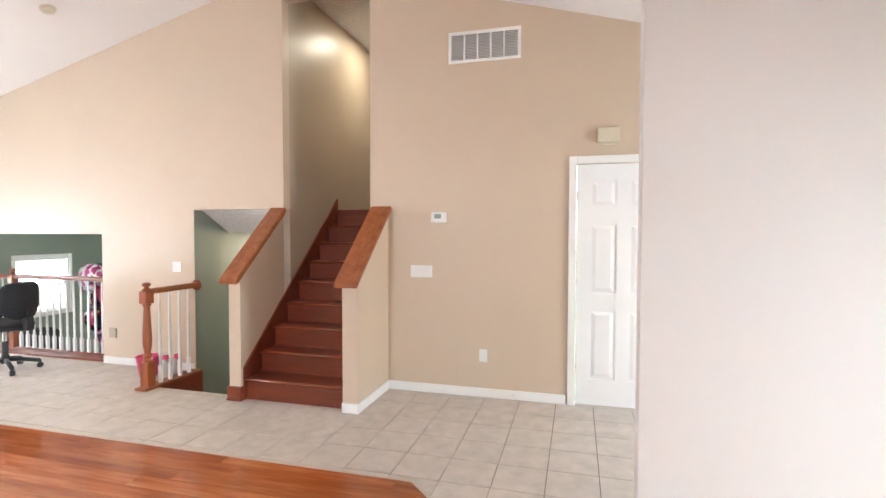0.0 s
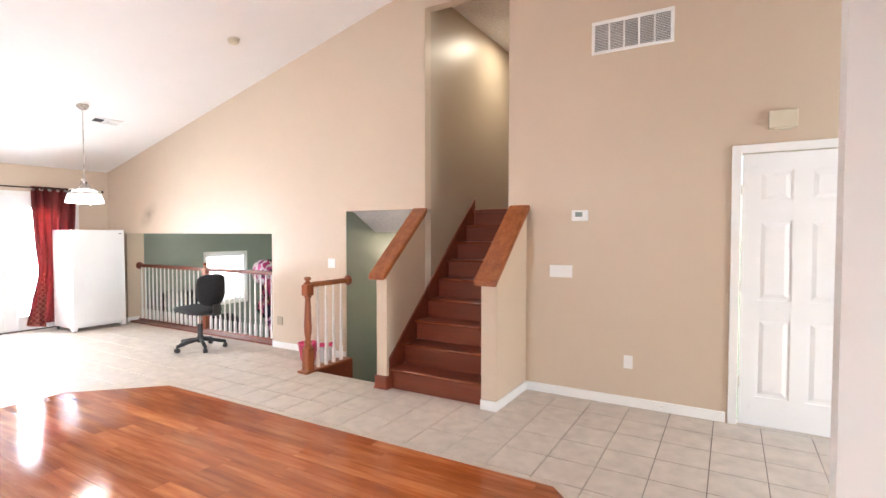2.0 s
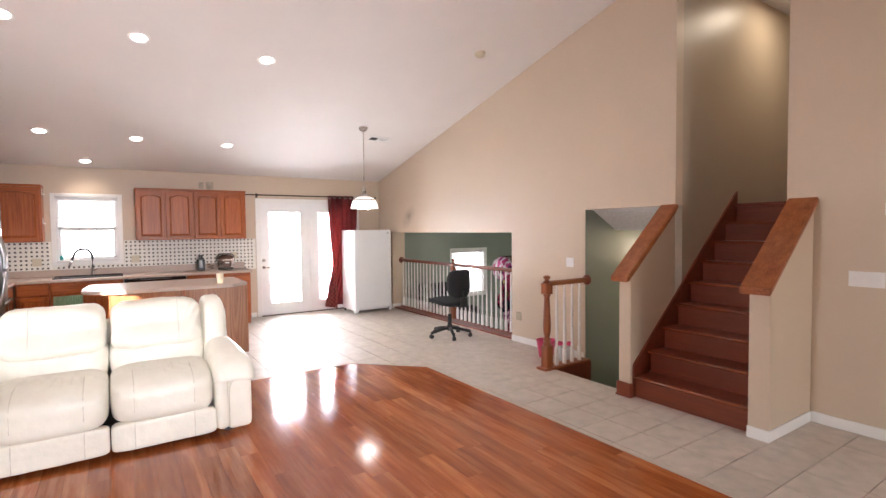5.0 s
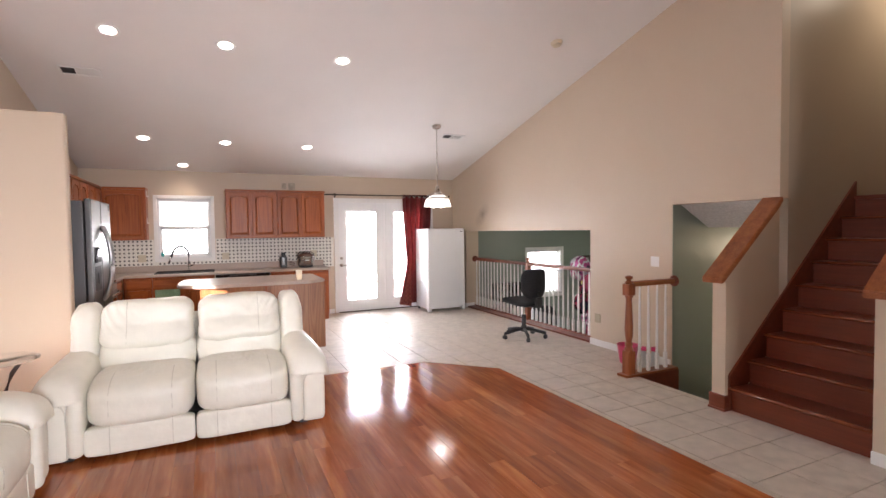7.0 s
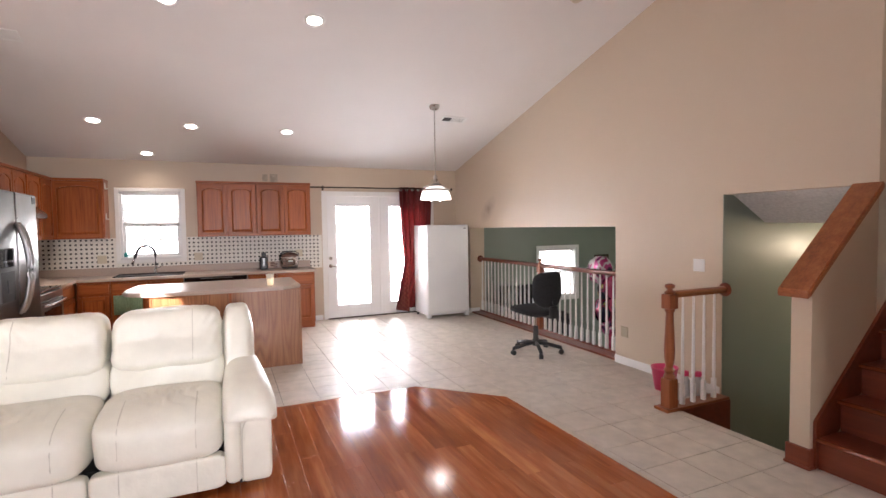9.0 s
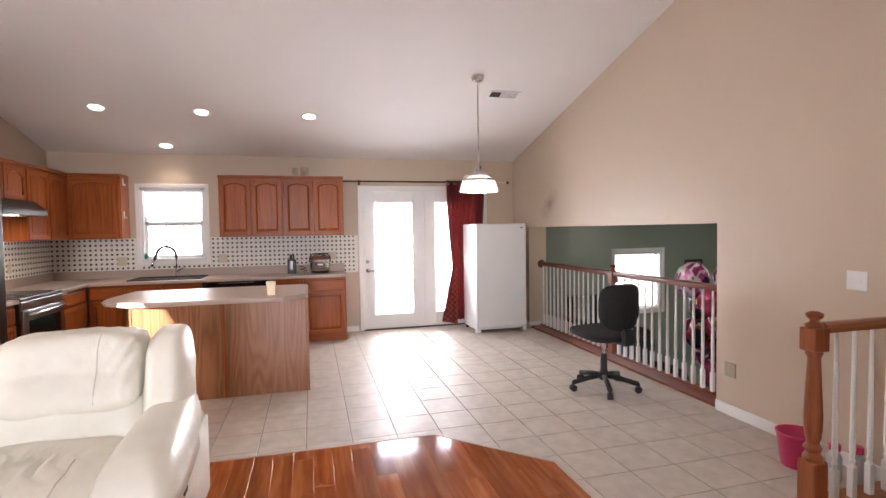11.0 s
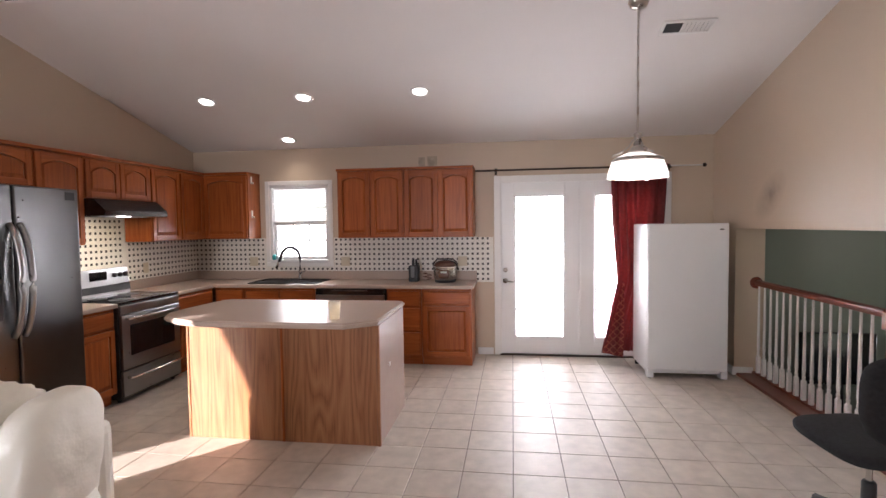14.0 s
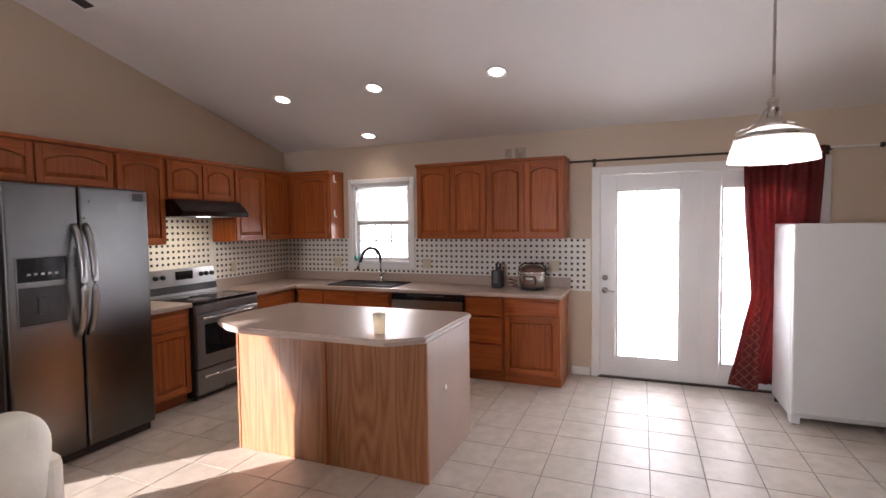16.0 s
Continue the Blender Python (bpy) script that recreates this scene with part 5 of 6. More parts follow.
# ceiling vents and smoke detector
def on_slope(x, y):
    return Matrix.Translation((x, y, ceil_z(x))) @ Matrix.Rotation(-math.atan(0.25), 4, "Y")


for x, y, shut in ((-7.32, 3.58, 4), (-6.45, -1.23, 4)):
    v = thing("ceiling_vent", "white slatted ceiling air vent, half dark", "air vent", on_slope(x, y), "ceiling vents")
    bm = bmesh.new()
    for a, b, c, d in ((-0.085, 0.085, -0.19, -0.165), (-0.085, 0.085, 0.165, 0.19), (-0.085, -0.06, -0.165, 0.165), (0.06, 0.085, -0.165, 0.165)):
        box(bm, a, b, c, d, -0.010, 0.0, 0.002)
    part("frame", bm, WHITEPL, v)
    # black sheet stands in for the shade inside the open duct
    part("backing", boxed(-0.06, 0.06, -0.165, 0.165, -0.0025, -0.0005), BLACK, v)
    for i in range(11):
        yy = -0.15 + 0.03 * i
        bm = bmesh.new()
        if i < shut:
            continue
        tilt = 0.0145
        hexa(bm, [(-0.06, yy - tilt, -0.009), (0.06, yy - tilt, -0.009), (0.06, yy - tilt + 0.003, -0.009), (-0.06, yy - tilt + 0.003, -0.009),
                  (-0.06, yy + tilt, -0.003), (0.06, yy + tilt, -0.003), (0.06, yy + tilt + 0.003, -0.003), (-0.06, yy + tilt + 0.003, -0.003)])
        part("slat", bm, WHITEPL, v)
sd = thing("smoke_detector", "round ivory smoke detector on the ceiling", "smoke detector", on_slope(-4.75, 3.68))
part("base", lathe(bmesh.new(), [(0.06, -0.012), (0.068, -0.010), (0.07, 0.0)], 24), IVORY, sd, smooth=True)
part("cover", lathe(bmesh.new(), [(0.005, -0.045), (0.035, -0.043), (0.055, -0.034), (0.06, -0.012)], 24), IVORY, sd, smooth=True)

# return-air grille high on the stair wall
rv = thing("return_air_grille", "large white return-air grille with five louvred bays", "air vent", pose(-0.63, NORTH, 3.245))
GW, GH = 0.67, 0.285
bm = bmesh.new()
for a, b, c, d in ((-GW / 2, GW / 2, -GH / 2, -GH / 2 + 0.028), (-GW / 2, GW / 2, GH / 2 - 0.028, GH / 2), (-GW / 2, -GW / 2 + 0.028, -GH / 2 + 0.028, GH / 2 - 0.028), (GW / 2 - 0.028, GW / 2, -GH / 2 + 0.028, GH / 2 - 0.028)):
    box(bm, a, b, -0.014, -0.0005, c, d, 0.003)
for i in range(1, 5):
    x = -GW / 2 + 0.028 + (GW - 0.056) * i / 5
    box(bm, x - 0.007, x + 0.007, -0.012, -0.0005, -GH / 2 + 0.028, GH / 2 - 0.028)
part("frame", bm, WHITEPL, rv)
part("backing", boxed(-GW / 2 + 0.02, GW / 2 - 0.02, -0.0025, -0.0005, -GH / 2 + 0.02, GH / 2 - 0.02), plain("grey_duct", (0.22, 0.21, 0.20), 0.8), rv)
for i in range(17):
    z = -GH / 2 + 0.034 + i * 0.0136
    bm = bmesh.new()
    hexa(bm, [(-GW / 2 + 0.028, -0.010, z), (GW / 2 - 0.028, -0.010, z), (GW / 2 - 0.028, -0.003, z + 0.007), (-GW / 2 + 0.028, -0.003, z + 0.007),
              (-GW / 2 + 0.028, -0.010, z + 0.002), (GW / 2 - 0.028, -0.010, z + 0.002), (GW / 2 - 0.028, -0.003, z + 0.009), (-GW / 2 + 0.028, -0.003, z + 0.009)])
    part("louvre", bm, WHITEPL, rv)

th = thing("thermostat", "white wall thermostat with a small grey display", "thermostat", pose(-1.055, NORTH, 1.68))
part("case", boxed(-0.075, 0.075, -0.028, -0.0005, -0.05, 0.05, 0.01, 3), WHITEPL, th)
part("display", boxed(-0.04, 0.025, -0.030, -0.027, -0.012, 0.03, 0.002), plain("grey_lcd", (0.25, 0.30, 0.27), 0.2), th)
part("button", boxed(0.04, 0.06, -0.031, -0.027, -0.02, 0.02, 0.002), WHITEPL, th)
chime = thing("door_chime", "small ivory door chime box above the closet door", "door chime", pose(0.46, NORTH, 2.37))
part("cover", boxed(-0.09, 0.09, -0.05, -0.0005, -0.06, 0.07, 0.006, 2), IVORY, chime)
part("lower_lip", boxed(-0.055, 0.055, -0.045, -0.0005, -0.075, -0.0605, 0.004), IVORY, chime)
stop = thing("door_stop", "small nickel door stop on the baseboard", "door stop", pose(-0.35, NORTH - 0.014, 0.045))
part("spring", rod(bmesh.new(), (0, 0, 0), (0, -0.05, 0), 0.006), NICKEL, stop)
part("tip", rod(bmesh.new(), (0, -0.05, 0), (0, -0.065, 0), 0.009), WHITEPL, stop)

# railings: turned newels, white balusters, wooden rail
def newel(parent, x, y, top, base=0.0, r=0.045):
    bm = bmesh.new()
    box(bm, x - r, x + r, y - r, y + r, base, base + 0.24, 0.004)
    prof = [(r * 0.95, 0.24), (r * 1.0, 0.26), (r * 0.7, 0.285), (r * 0.95, 0.31), (r * 0.6, 0.335), (r * 0.85, 0.40), (r * 0.92, 0.47), (r * 0.62, top - 0.24), (r * 0.85, top - 0.22), (r * 0.8, top - 0.205)]
    lathe(bm, [(a, base + b) for a, b in prof], 16, (x, y, 0))
    box(bm, x - r, x + r, y - r, y + r, base + top - 0.205, base + top - 0.085, 0.006)
    lathe(bm, [(r * 0.8, base + top - 0.085), (r * 0.95, base + top - 0.07), (r * 0.5, base + top - 0.055), (r * 0.45, base + top - 0.045), (r * 0.8, base + top - 0.03), (r * 0.85, base + top - 0.012), (r * 0.4, base + top)], 16, (x, y, 0))
    return part("newel_post", bm, CHERRY_Z, parent, "turned cherry-stained newel post")


BAL = {}


def baluster(parent, x, y, h, base=0.0):
    if h not in BAL:
        bm = bmesh.new()
        box(bm, -0.017, 0.017, -0.017, 0.017, 0, 0.17, 0.003)
        lathe(bm, [(0.016, 0.17), (0.011, 0.185), (0.016, 0.20), (0.011, 0.215), (0.0155, 0.26), (0.014, 0.34), (0.0095, h)], 8)
        ob = part("baluster", bm, TRIM, parent, "white painted turned baluster")
        BAL[h] = ob.data
    else:
        ob = new("baluster", BAL[h])
        ob.parent = parent
        ob["label"] = "white painted turned baluster"
    ob.location = (x, y, base)
    return ob


def handrail(parent, p0, p1):
    """A moulded rail between two points, its top at their height."""
    p0, p1 = Vector(p0), Vector(p1)
    d = (p1 - p0).normalized()
    side = Vector((-d.y, d.x, 0))
    prof = [(-0.022, -0.055), (0.022, -0.055), (0.026, -0.035), (0.031, -0.025), (0.029, -0.008), (0.014, 0.0), (-0.014, 0.0), (-0.029, -0.008), (-0.031, -0.025), (-0.026, -0.035)]
    bm = bmesh.new()
    a = [bm.verts.new(p0 + side * u + Vector((0, 0, w))) for u, w in prof]
    b = [bm.verts.new(p1 + side * u + Vector((0, 0, w))) for u, w in prof]
    bm.faces.new(a), bm.faces.new(b)
    for i in range(len(prof)):
        j = (i + 1) % len(prof)
        bm.faces.new((a[i], a[j], b[j], b[i]))
    return part("handrail", bm, CHERRY_Y if abs(d.y) > 0.5 else CHERRY, parent, "cherry-stained handrail")


def rosette(parent, at, normal):
    m = Vector(normal).to_track_quat("Z", "Y").to_matrix()
    part("rosette", lathe(bmesh.new(), [(0.06, 0), (0.06, 0.010), (0.052, 0.018), (0.04, 0.020), (0.035, 0.024)], 20, at, m), CHERRY, parent, "round wooden wall rosette")


RY = 4.72
niche_rail = thing("railing", "white baluster railing with cherry rail in the niche", "railing", None, "railings")
part("base_board", boxed(-8.68, -5.15, 4.535, 4.805, 0.0, 0.028, 0.006, 2), CHERRY, niche_rail, "wooden floor-edge board")
part("shoe_rail", boxed(-8.69, -5.145, RY - 0.03, RY + 0.03, 0.028, 0.045, 0.004), CHERRY, niche_rail)
handrail(niche_rail, (-8.695, RY, 0.985), (-6.91, RY, 0.985))
handrail(niche_rail, (-6.82, RY, 0.985), (-5.145, RY, 0.985))
newel(niche_rail, -6.865, RY, 1.03, 0.028, 0.042)
rosette(niche_rail, (-8.70, RY, 0.955), (1, 0, 0))
rosette(niche_rail, (-5.14, RY, 0.955), (-1, 0, 0))
for i in range(15):
    baluster(niche_rail, -8.63 + 0.113 * i, RY, 0.89, 0.045)
for i in range(14):
    baluster(niche_rail, -6.745 + 0.113 * i, RY, 0.89, 0.045)

RX = -3.82
stair_rail = thing("railing", "short railing with turned newel guarding the stairs down", "railing", None, "railings")
part("base_board", boxed(RX - 0.085, RX + 0.055, 3.78, NORTH - 0.002, 0.0, 0.026, 0.005, 2), CHERRY_Y, stair_rail, "wooden floor-edge board")
newel(stair_rail, RX, 3.86, 1.02, 0.026, 0.047)
handrail(stair_rail, (RX, 3.905, 0.985), (RX, NORTH - 0.02, 0.985))
rosette(stair_rail, (RX, NORTH - 0.001, 0.955), (0, -1, 0))
for i in range(4):
    baluster(stair_rail, RX, 4.01 + 0.125 * i, 0.905, 0.026)

# toy bucket and bottles behind the railing
bk = thing("pink_bucket", "pink plastic bucket with small bottles behind the railing", "bucket", pose(-4.22, 4.25, 0))
part("pail", lathe(bmesh.new(), [(0.085, 0.0), (0.115, 0.20), (0.12, 0.20), (0.12, 0.21), (0.110, 0.21), (0.08, 0.008), (0.001, 0.008)], 24), PINK, bk, smooth=True)
for i, (x, y) in enumerate(((-4.02, 4.28), (-3.95, 4.36))):
    bt = thing("plastic_bottle", "clear plastic bottle with a red cap on the floor", "bottle", pose(x, y, 0), "bottles by the railing")
    part("body", lathe(bmesh.new(), [(0.035, 0), (0.037, 0.02), (0.037, 0.14), (0.014, 0.18)], 16), plain("cloudy_plastic", (0.55, 0.55, 0.56), 0.3), bt, smooth=True)
    part("cap", lathe(bmesh.new(), [(0.03, 0.178), (0.03, 0.215), (0.02, 0.22)], 14), PINK, bt, "red plastic cap")

# office chair
ch = thing("office_chair", "black fabric office swivel chair on five casters", "office chair", pose(-5.86, 3.95, 0, 0, 0, 101))
for k in range(5):
    a = 2 * math.pi * k / 5 + 0.35
    c, s = math.cos(a), math.sin(a)
    bm = bmesh.new()
    tube(bm, [(0.03 * c, 0.03 * s, 0.125), (0.15 * c, 0.15 * s, 0.112), (0.30 * c, 0.30 * s, 0.08)], 0.023, 8)
    leg = part("base_leg", bm, BLACK, ch, smooth=True)
    bm = bmesh.new()
    rod(bm, (0.30 * c - 0.022 * s, 0.30 * s + 0.022 * c, 0.03), (0.30 * c + 0.022 * s, 0.30 * s - 0.022 * c, 0.03), 0.03, seg=16)
    rod(bm, (0.30 * c, 0.30 * s, 0.05), (0.30 * c, 0.30 * s, 0.09), 0.012)
    part("caster", bm, BLACK, leg, "black twin-wheel caster")
part("hub", lathe(bmesh.new(), [(0.04, 0.09), (0.042, 0.16), (0.032, 0.18), (0.030, 0.32), (0.024, 0.33)], 16), BLACK, ch, smooth=True)
part("gas_lift", rod(bmesh.new(), (0, 0, 0.32), (0, 0, 0.46), 0.014), CHROME, ch)
bm = boxed(-0.09, 0.09, -0.13, 0.10, 0.45, 0.485, 0.01, 2)
part("mechanism", bm, BLACK, ch)
part("tilt_lever", rod(bmesh.new(), (0.09, -0.02, 0.47), (0.20, -0.02, 0.475), 0.006), BLACK, ch)
bm = bmesh.new()
pillow(bm, (0, 0.03, 0.515), (0.49, 0.47, 0.065), 4.0, 9)
for v in bm.verts:
    v.co.z += 0.09 * v.co.y
part("seat", bm, FABRIC, ch, smooth=True)
bm = bmesh.new()
tube(bm, [(0, -0.10, 0.465), (0, -0.24, 0.465), (0, -0.285, 0.50), (0, -0.285, 0.68)], 0.02, 8)
box(bm, -0.055, 0.055, -0.31, -0.262, 0.455, 0.60, 0.014, 2)
part("back_support", bm, BLACK, ch, smooth=True)
bm = bmesh.new()
pillow(bm, (0, -0.235, 0.785), (0.45, 0.085, 0.41), 4.0, 9)
for v in bm.verts:
    v.co.y -= 0.10 * (v.co.x / 0.2) ** 2 * -0.4
    if v.co.z < 0.71:
        v.co.x *= 1 - 0.22 * ((0.71 - v.co.z) / 0.13)
part("backrest", bm, FABRIC, ch, smooth=True)

# ---- sofa, in its own frame: x forward, y to its left, base at 0 ----
def seam(bm, centre, y, turns, radius):
    """A stitched seam that follows a cushion's skin in the plane of one y."""
    tree = BVHTree.FromBMesh(bm)
    pts = []
    for deg in turns:
        way = Vector((math.cos(radians(deg)), 0, math.sin(radians(deg))))
        hit = tree.ray_cast(Vector((centre[0], y, centre[2])) + way * 2, -way)[0]
        if hit:
            pts.append(tuple(hit + way * radius * 0.7))
    return pts


def arched_pad(bm, sections, side):
    """A padded roll lofted along x: (x, top, low, inner y, outer y)."""
    rings = []
    for x, top, low, yi, yo in sections:
        ring = []
        for k in range(17):
            a = math.pi * k / 16
            c, sn = math.cos(a), math.sin(a)
            y = (yi + yo) / 2 - (yo - yi) / 2 * math.copysign(abs(c) ** 0.62, c)
            z = low + (top - low) * sn ** 0.7 - 0.02 * k / 16
            w = Vector((x, side * y, z))
            ring.append(bm.verts.new(w + Vector((0, 0, 0.006 * noise.noise(w * 9)))))
        rings.append(ring)
    for r0, r1 in zip(rings, rings[1:]):
        for i in range(16):
            bm.faces.new((r0[i], r0[i + 1], r1[i + 1], r1[i]))
        bm.faces.new((r0[16], r0[0], r1[0], r1[16]))
    bm.faces.new(rings[0])
    bm.faces.new(rings[-1])
    return bm


def recliner_sofa(m, label):
    so = thing("recliner_sofa", label, "sofa", m, "cream recliner sofas")
    part("base", boxed(-0.86, -0.16, -0.66, 0.66, 0.03, 0.20, 0.02, 2), BLACK, so, "dark recessed base")
    for s in (-1, 1):
        yc = s * 0.335
        bm = bmesh.new()
        pillow(bm, (-0.34, s * 0.340, 0.345), (0.74, 0.676, 0.30), 4.4, 34, 0.006, freq=6)
        for v in bm.verts:
            if v.co.z > 0.36:
                v.co.z += 0.045 * max(0, 1 - ((v.co.x + 0.38) / 0.42) ** 2)
            if v.co.z > 0.40:
                # gathered creases that run forward from the back of the seat
                fade = max(0, 1 - ((v.co.x + 0.32) / 0.20) ** 2) * max(0, 1 - ((v.co.y - yc) / 0.29) ** 2)
                wob = noise.noise(Vector((v.co.x * 4, v.co.y * 4, 1.3 * s)))
                v.co.z -= 0.034 * fade * max(0, math.sin(85 * v.co.y + 14 * wob + 22 * v.co.x)) * (0.8 + noise.noise(v.co * 7))
        lines = [seam(bm, (-0.34, 0, 0.345), yc + du, (-34, -18, -4, 8, 18, 27, 38, 50, 62, 74), 0.003) for du in (-0.19, 0.19)]
        seat = part("seat_cushion", bm, LEATHER, so, smooth=True)
        for pts in lines:
            part("stitching", tube(bmesh.new(), pts, 0.003, 6), PIPING, seat)
        bm = bmesh.new()
        pillow(bm, (-0.045, s * 0.340, 0.132), (0.10, 0.672, 0.195), 10.0, 12, 0.003, freq=9)
        lines = [seam(bm, (-0.045, 0, 0.132), yc + du, (-62, -40, -15, 15, 40, 62), 0.003) for du in (-0.19, 0.19)]
        foot = part("footrest_panel", bm, LEATHER, so, smooth=True)
        for pts in lines:
            part("stitching", tube(bmesh.new(), pts, 0.003, 6), PIPING, foot)
        bm = bmesh.new()
        pillow(bm, (-0.68, s * 0.342, 0.565), (0.26, 0.690, 0.29), 4.5, 20, 0.012, -0.22, 7)
        part("lumbar_cushion", bm, LEATHER, so, smooth=True)
        bm = bmesh.new()
        pillow(bm, (-0.735, s * 0.345, 0.81), (0.31, 0.675, 0.37), 5.5, 30, 0.014, -0.22, 6, 0.05)
        for v in bm.verts:
            # pulls at the outer upper corner, and a belly along the lower seam
            d = Vector((v.co.y - s * 0.62, v.co.z - 0.95)).length
            v.co.x += 0.011 * max(0, 1 - d / 0.26) * math.sin(105 * (v.co.y * s * 0.8 - v.co.z * 0.6) + 4 * noise.noise(v.co * 6))
            v.co.x += 0.03 * max(0, 1 - ((v.co.z - 0.70) / 0.12) ** 2) * (1 if v.co.x > -0.7 else 0)
        pts = seam(bm, (-0.735, 0, 0.81), s * 0.49, (-38, -25, -10, 5, 20, 35, 50, 65, 80), 0.003)
        head = part("head_cushion", bm, LEATHER, so, smooth=True)
        part("stitching", tube(bmesh.new(), pts, 0.003, 6), PIPING, head)
        # wing beside the back
        bm = bmesh.new()
        pillow(bm, (-0.73, s * 0.775, 0.70), (0.36, 0.21, 0.58), 3.3, 18, 0.010, -0.20, 6)
        part("wing", bm, LEATHER, so, smooth=True)
        # arm: side panel, and a padded roll that flares and droops at its front
        bm = bmesh.new()
        prism(bm, [(-0.90, 0.03), (-0.05, 0.03), (-0.03, 0.10), (-0.02, 0.40), (-0.05, 0.46), (-0.90, 0.50)], s * 0.69, s * 0.935, "y")
        bmesh.ops.bevel(bm, geom=list(bm.edges), offset=0.025, segments=3, affect="EDGES")
        arm = part("arm", bm, LEATHER, so, smooth=True)
        pad = arched_pad(bmesh.new(), [(-0.90, 0.64, 0.42, 0.69, 0.90), (-0.72, 0.665, 0.40, 0.672, 0.93), (-0.50, 0.655, 0.40, 0.662, 0.95), (-0.28, 0.635, 0.40, 0.660, 0.965),
                                       (-0.14, 0.62, 0.405, 0.662, 0.972), (-0.07, 0.60, 0.41, 0.664, 0.972), (-0.02, 0.575, 0.415, 0.668, 0.966), (0.015, 0.54, 0.42, 0.676, 0.955), (0.036, 0.495, 0.425, 0.69, 0.935), (0.044, 0.455, 0.43, 0.71, 0.91)], s)
        part("arm_pad", pad, LEATHER, arm, "padded drooping armrest", True)
        bm = bmesh.new()
        box(bm, -0.25, 0.032, min(s * 0.670, s * 0.765), max(s * 0.670, s * 0.765), 0.045, 0.49, 0.045, 5)
        part("front_sleeve", bm, LEATHER, arm, smooth=True)
        bm = bmesh.new()
        pillow(bm, (-0.045, s * 0.845, 0.238), (0.10, 0.178, 0.41), 7.0, 10, 0.003, 0, 8)
        part("end_panel", bm, LEATHER, arm, smooth=True)
        part("welt", tube(bmesh.new(), [(0.002, s * 0.766, 0.05), (0.002, s * 0.766, 0.28), (0.002, s * 0.770, 0.36), (0.002, s * 0.785, 0.40), (0.002, s * 0.82, 0.425), (0.002, s * 0.88, 0.432)], 0.005, 6), PIPING, arm)
        part("recline_lever", boxed(-0.36, -0.30, s * 0.935 - 0.004, s * 0.935 + 0.006, 0.30, 0.36, 0.003), BLACK, arm)
    part("back_panel", boxed(-1.02, -0.90, -0.86, 0.86, 0.06, 0.84, 0.05, 3), LEATHER, so)
    for x in (-0.80, -0.12):
        for y in (-0.78, 0.78):
            part("foot", boxed(x - 0.03, x + 0.03, y - 0.03, y + 0.03, 0.0, 0.06), BLACK, so)
    return so


sofa = recliner_sofa(pose(-4.0, -0.155, 0), "cream leather two-seat recliner sofa with padded arms")
sofa2 = copy_thing(sofa, pose(-2.92, -0.98, 0, 0, 0, 90))
tagged(sofa2, "second cream leather recliner sofa beside the glass table")

# glass side table between the sofas
gt = thing("side_table", "round glass side table on a dark curved base", "side table", pose(-5.05, -1.62, 0))
gl = part("glass_top", lathe(bmesh.new(), [(0.30, 0.540), (0.305, 0.546), (0.30, 0.552)], 40), GLASS, gt, "clear glass top", True)
gl.visible_shadow = False
for k in range(3):
    a = 2 * math.pi * k / 3
    c, s = math.cos(a), math.sin(a)
    part("leg", tube(bmesh.new(), [(0.24 * c, 0.24 * s, 0.018), (0.16 * c, 0.16 * s, 0.12), (0.07 * c, 0.07 * s, 0.27), (0.12 * c, 0.12 * s, 0.42), (0.2 * c, 0.2 * s, 0.538)], 0.018, 8), plain("dark_brown_wood", (0.03, 0.015, 0.01), 0.3), gt, smooth=True)

# ---- lower room things ----
bal = thing("balloon_bunch", "bunch of pink, red and silver foil balloons", "balloons", pose(-6.45, 5.6, 0))
for x, y, z, r, mt in ((-0.17, 0.0, 0.86, 0.22, PRINT), (0.20, 0.12, 0.92, 0.17, PRINT), (0.12, 0.0, 0.64, 0.17, FOIL), (-0.12, 0.08, 0.56, 0.16, PRINT_DARK), (0.16, 0.05, 0.40, 0.19, PRINT_DARK),
                       (-0.08, -0.02, 0.28, 0.18, PRINT_DARK), (0.20, 0.08, 0.12, 0.19, PRINT_DARK), (-0.05, 0.1, 0.03, 0.16, PRINT), (0.16, 0.02, -0.16, 0.17, FOIL)):
    bm = bmesh.new()
    pillow(bm, (x, y, z), (r * 1.9, r * 1.2, r * 1.9), 2.3, 8, 0.02, freq=9)
    part("balloon", bm, mt, bal, smooth=True)
part("ribbon", tube(bmesh.new(), [(0.0, 0.0, 0.4), (0.03, 0.0, -0.4), (0.0, 0.0, LOW + 0.1)], 0.006, 6), FOILWHITE, bal)
part("weight", boxed(-0.06, 0.06, -0.06, 0.06, LOW, LOW + 0.12, 0.01, 2), FOIL, bal)
pic = thing("picture_frame", "small dark framed picture on the green wall", "picture", pose(WEST, 7.98, 0.72))
bm = bmesh.new()
for a, b, c, d in ((-0.19, 0.19, -0.17, -0.13), (-0.19, 0.19, 0.13, 0.17), (-0.19, -0.15, -0.13, 0.13), (0.15, 0.19, -0.13, 0.13)):
    box(bm, 0.001, 0.022, a, b, c, d, 0.003)
part("frame", bm, DARKMETAL, pic)
part("print", boxed(0.001, 0.010, -0.15, 0.15, -0.13, 0.13), plain("faded_print", (0.20, 0.17, 0.15), 0.3, var=0.5, scale=12), pic)
ac = thing("armchair", "dark upholstered armchair in the lower room", "armchair", pose(-8.3, 6.2, LOW))
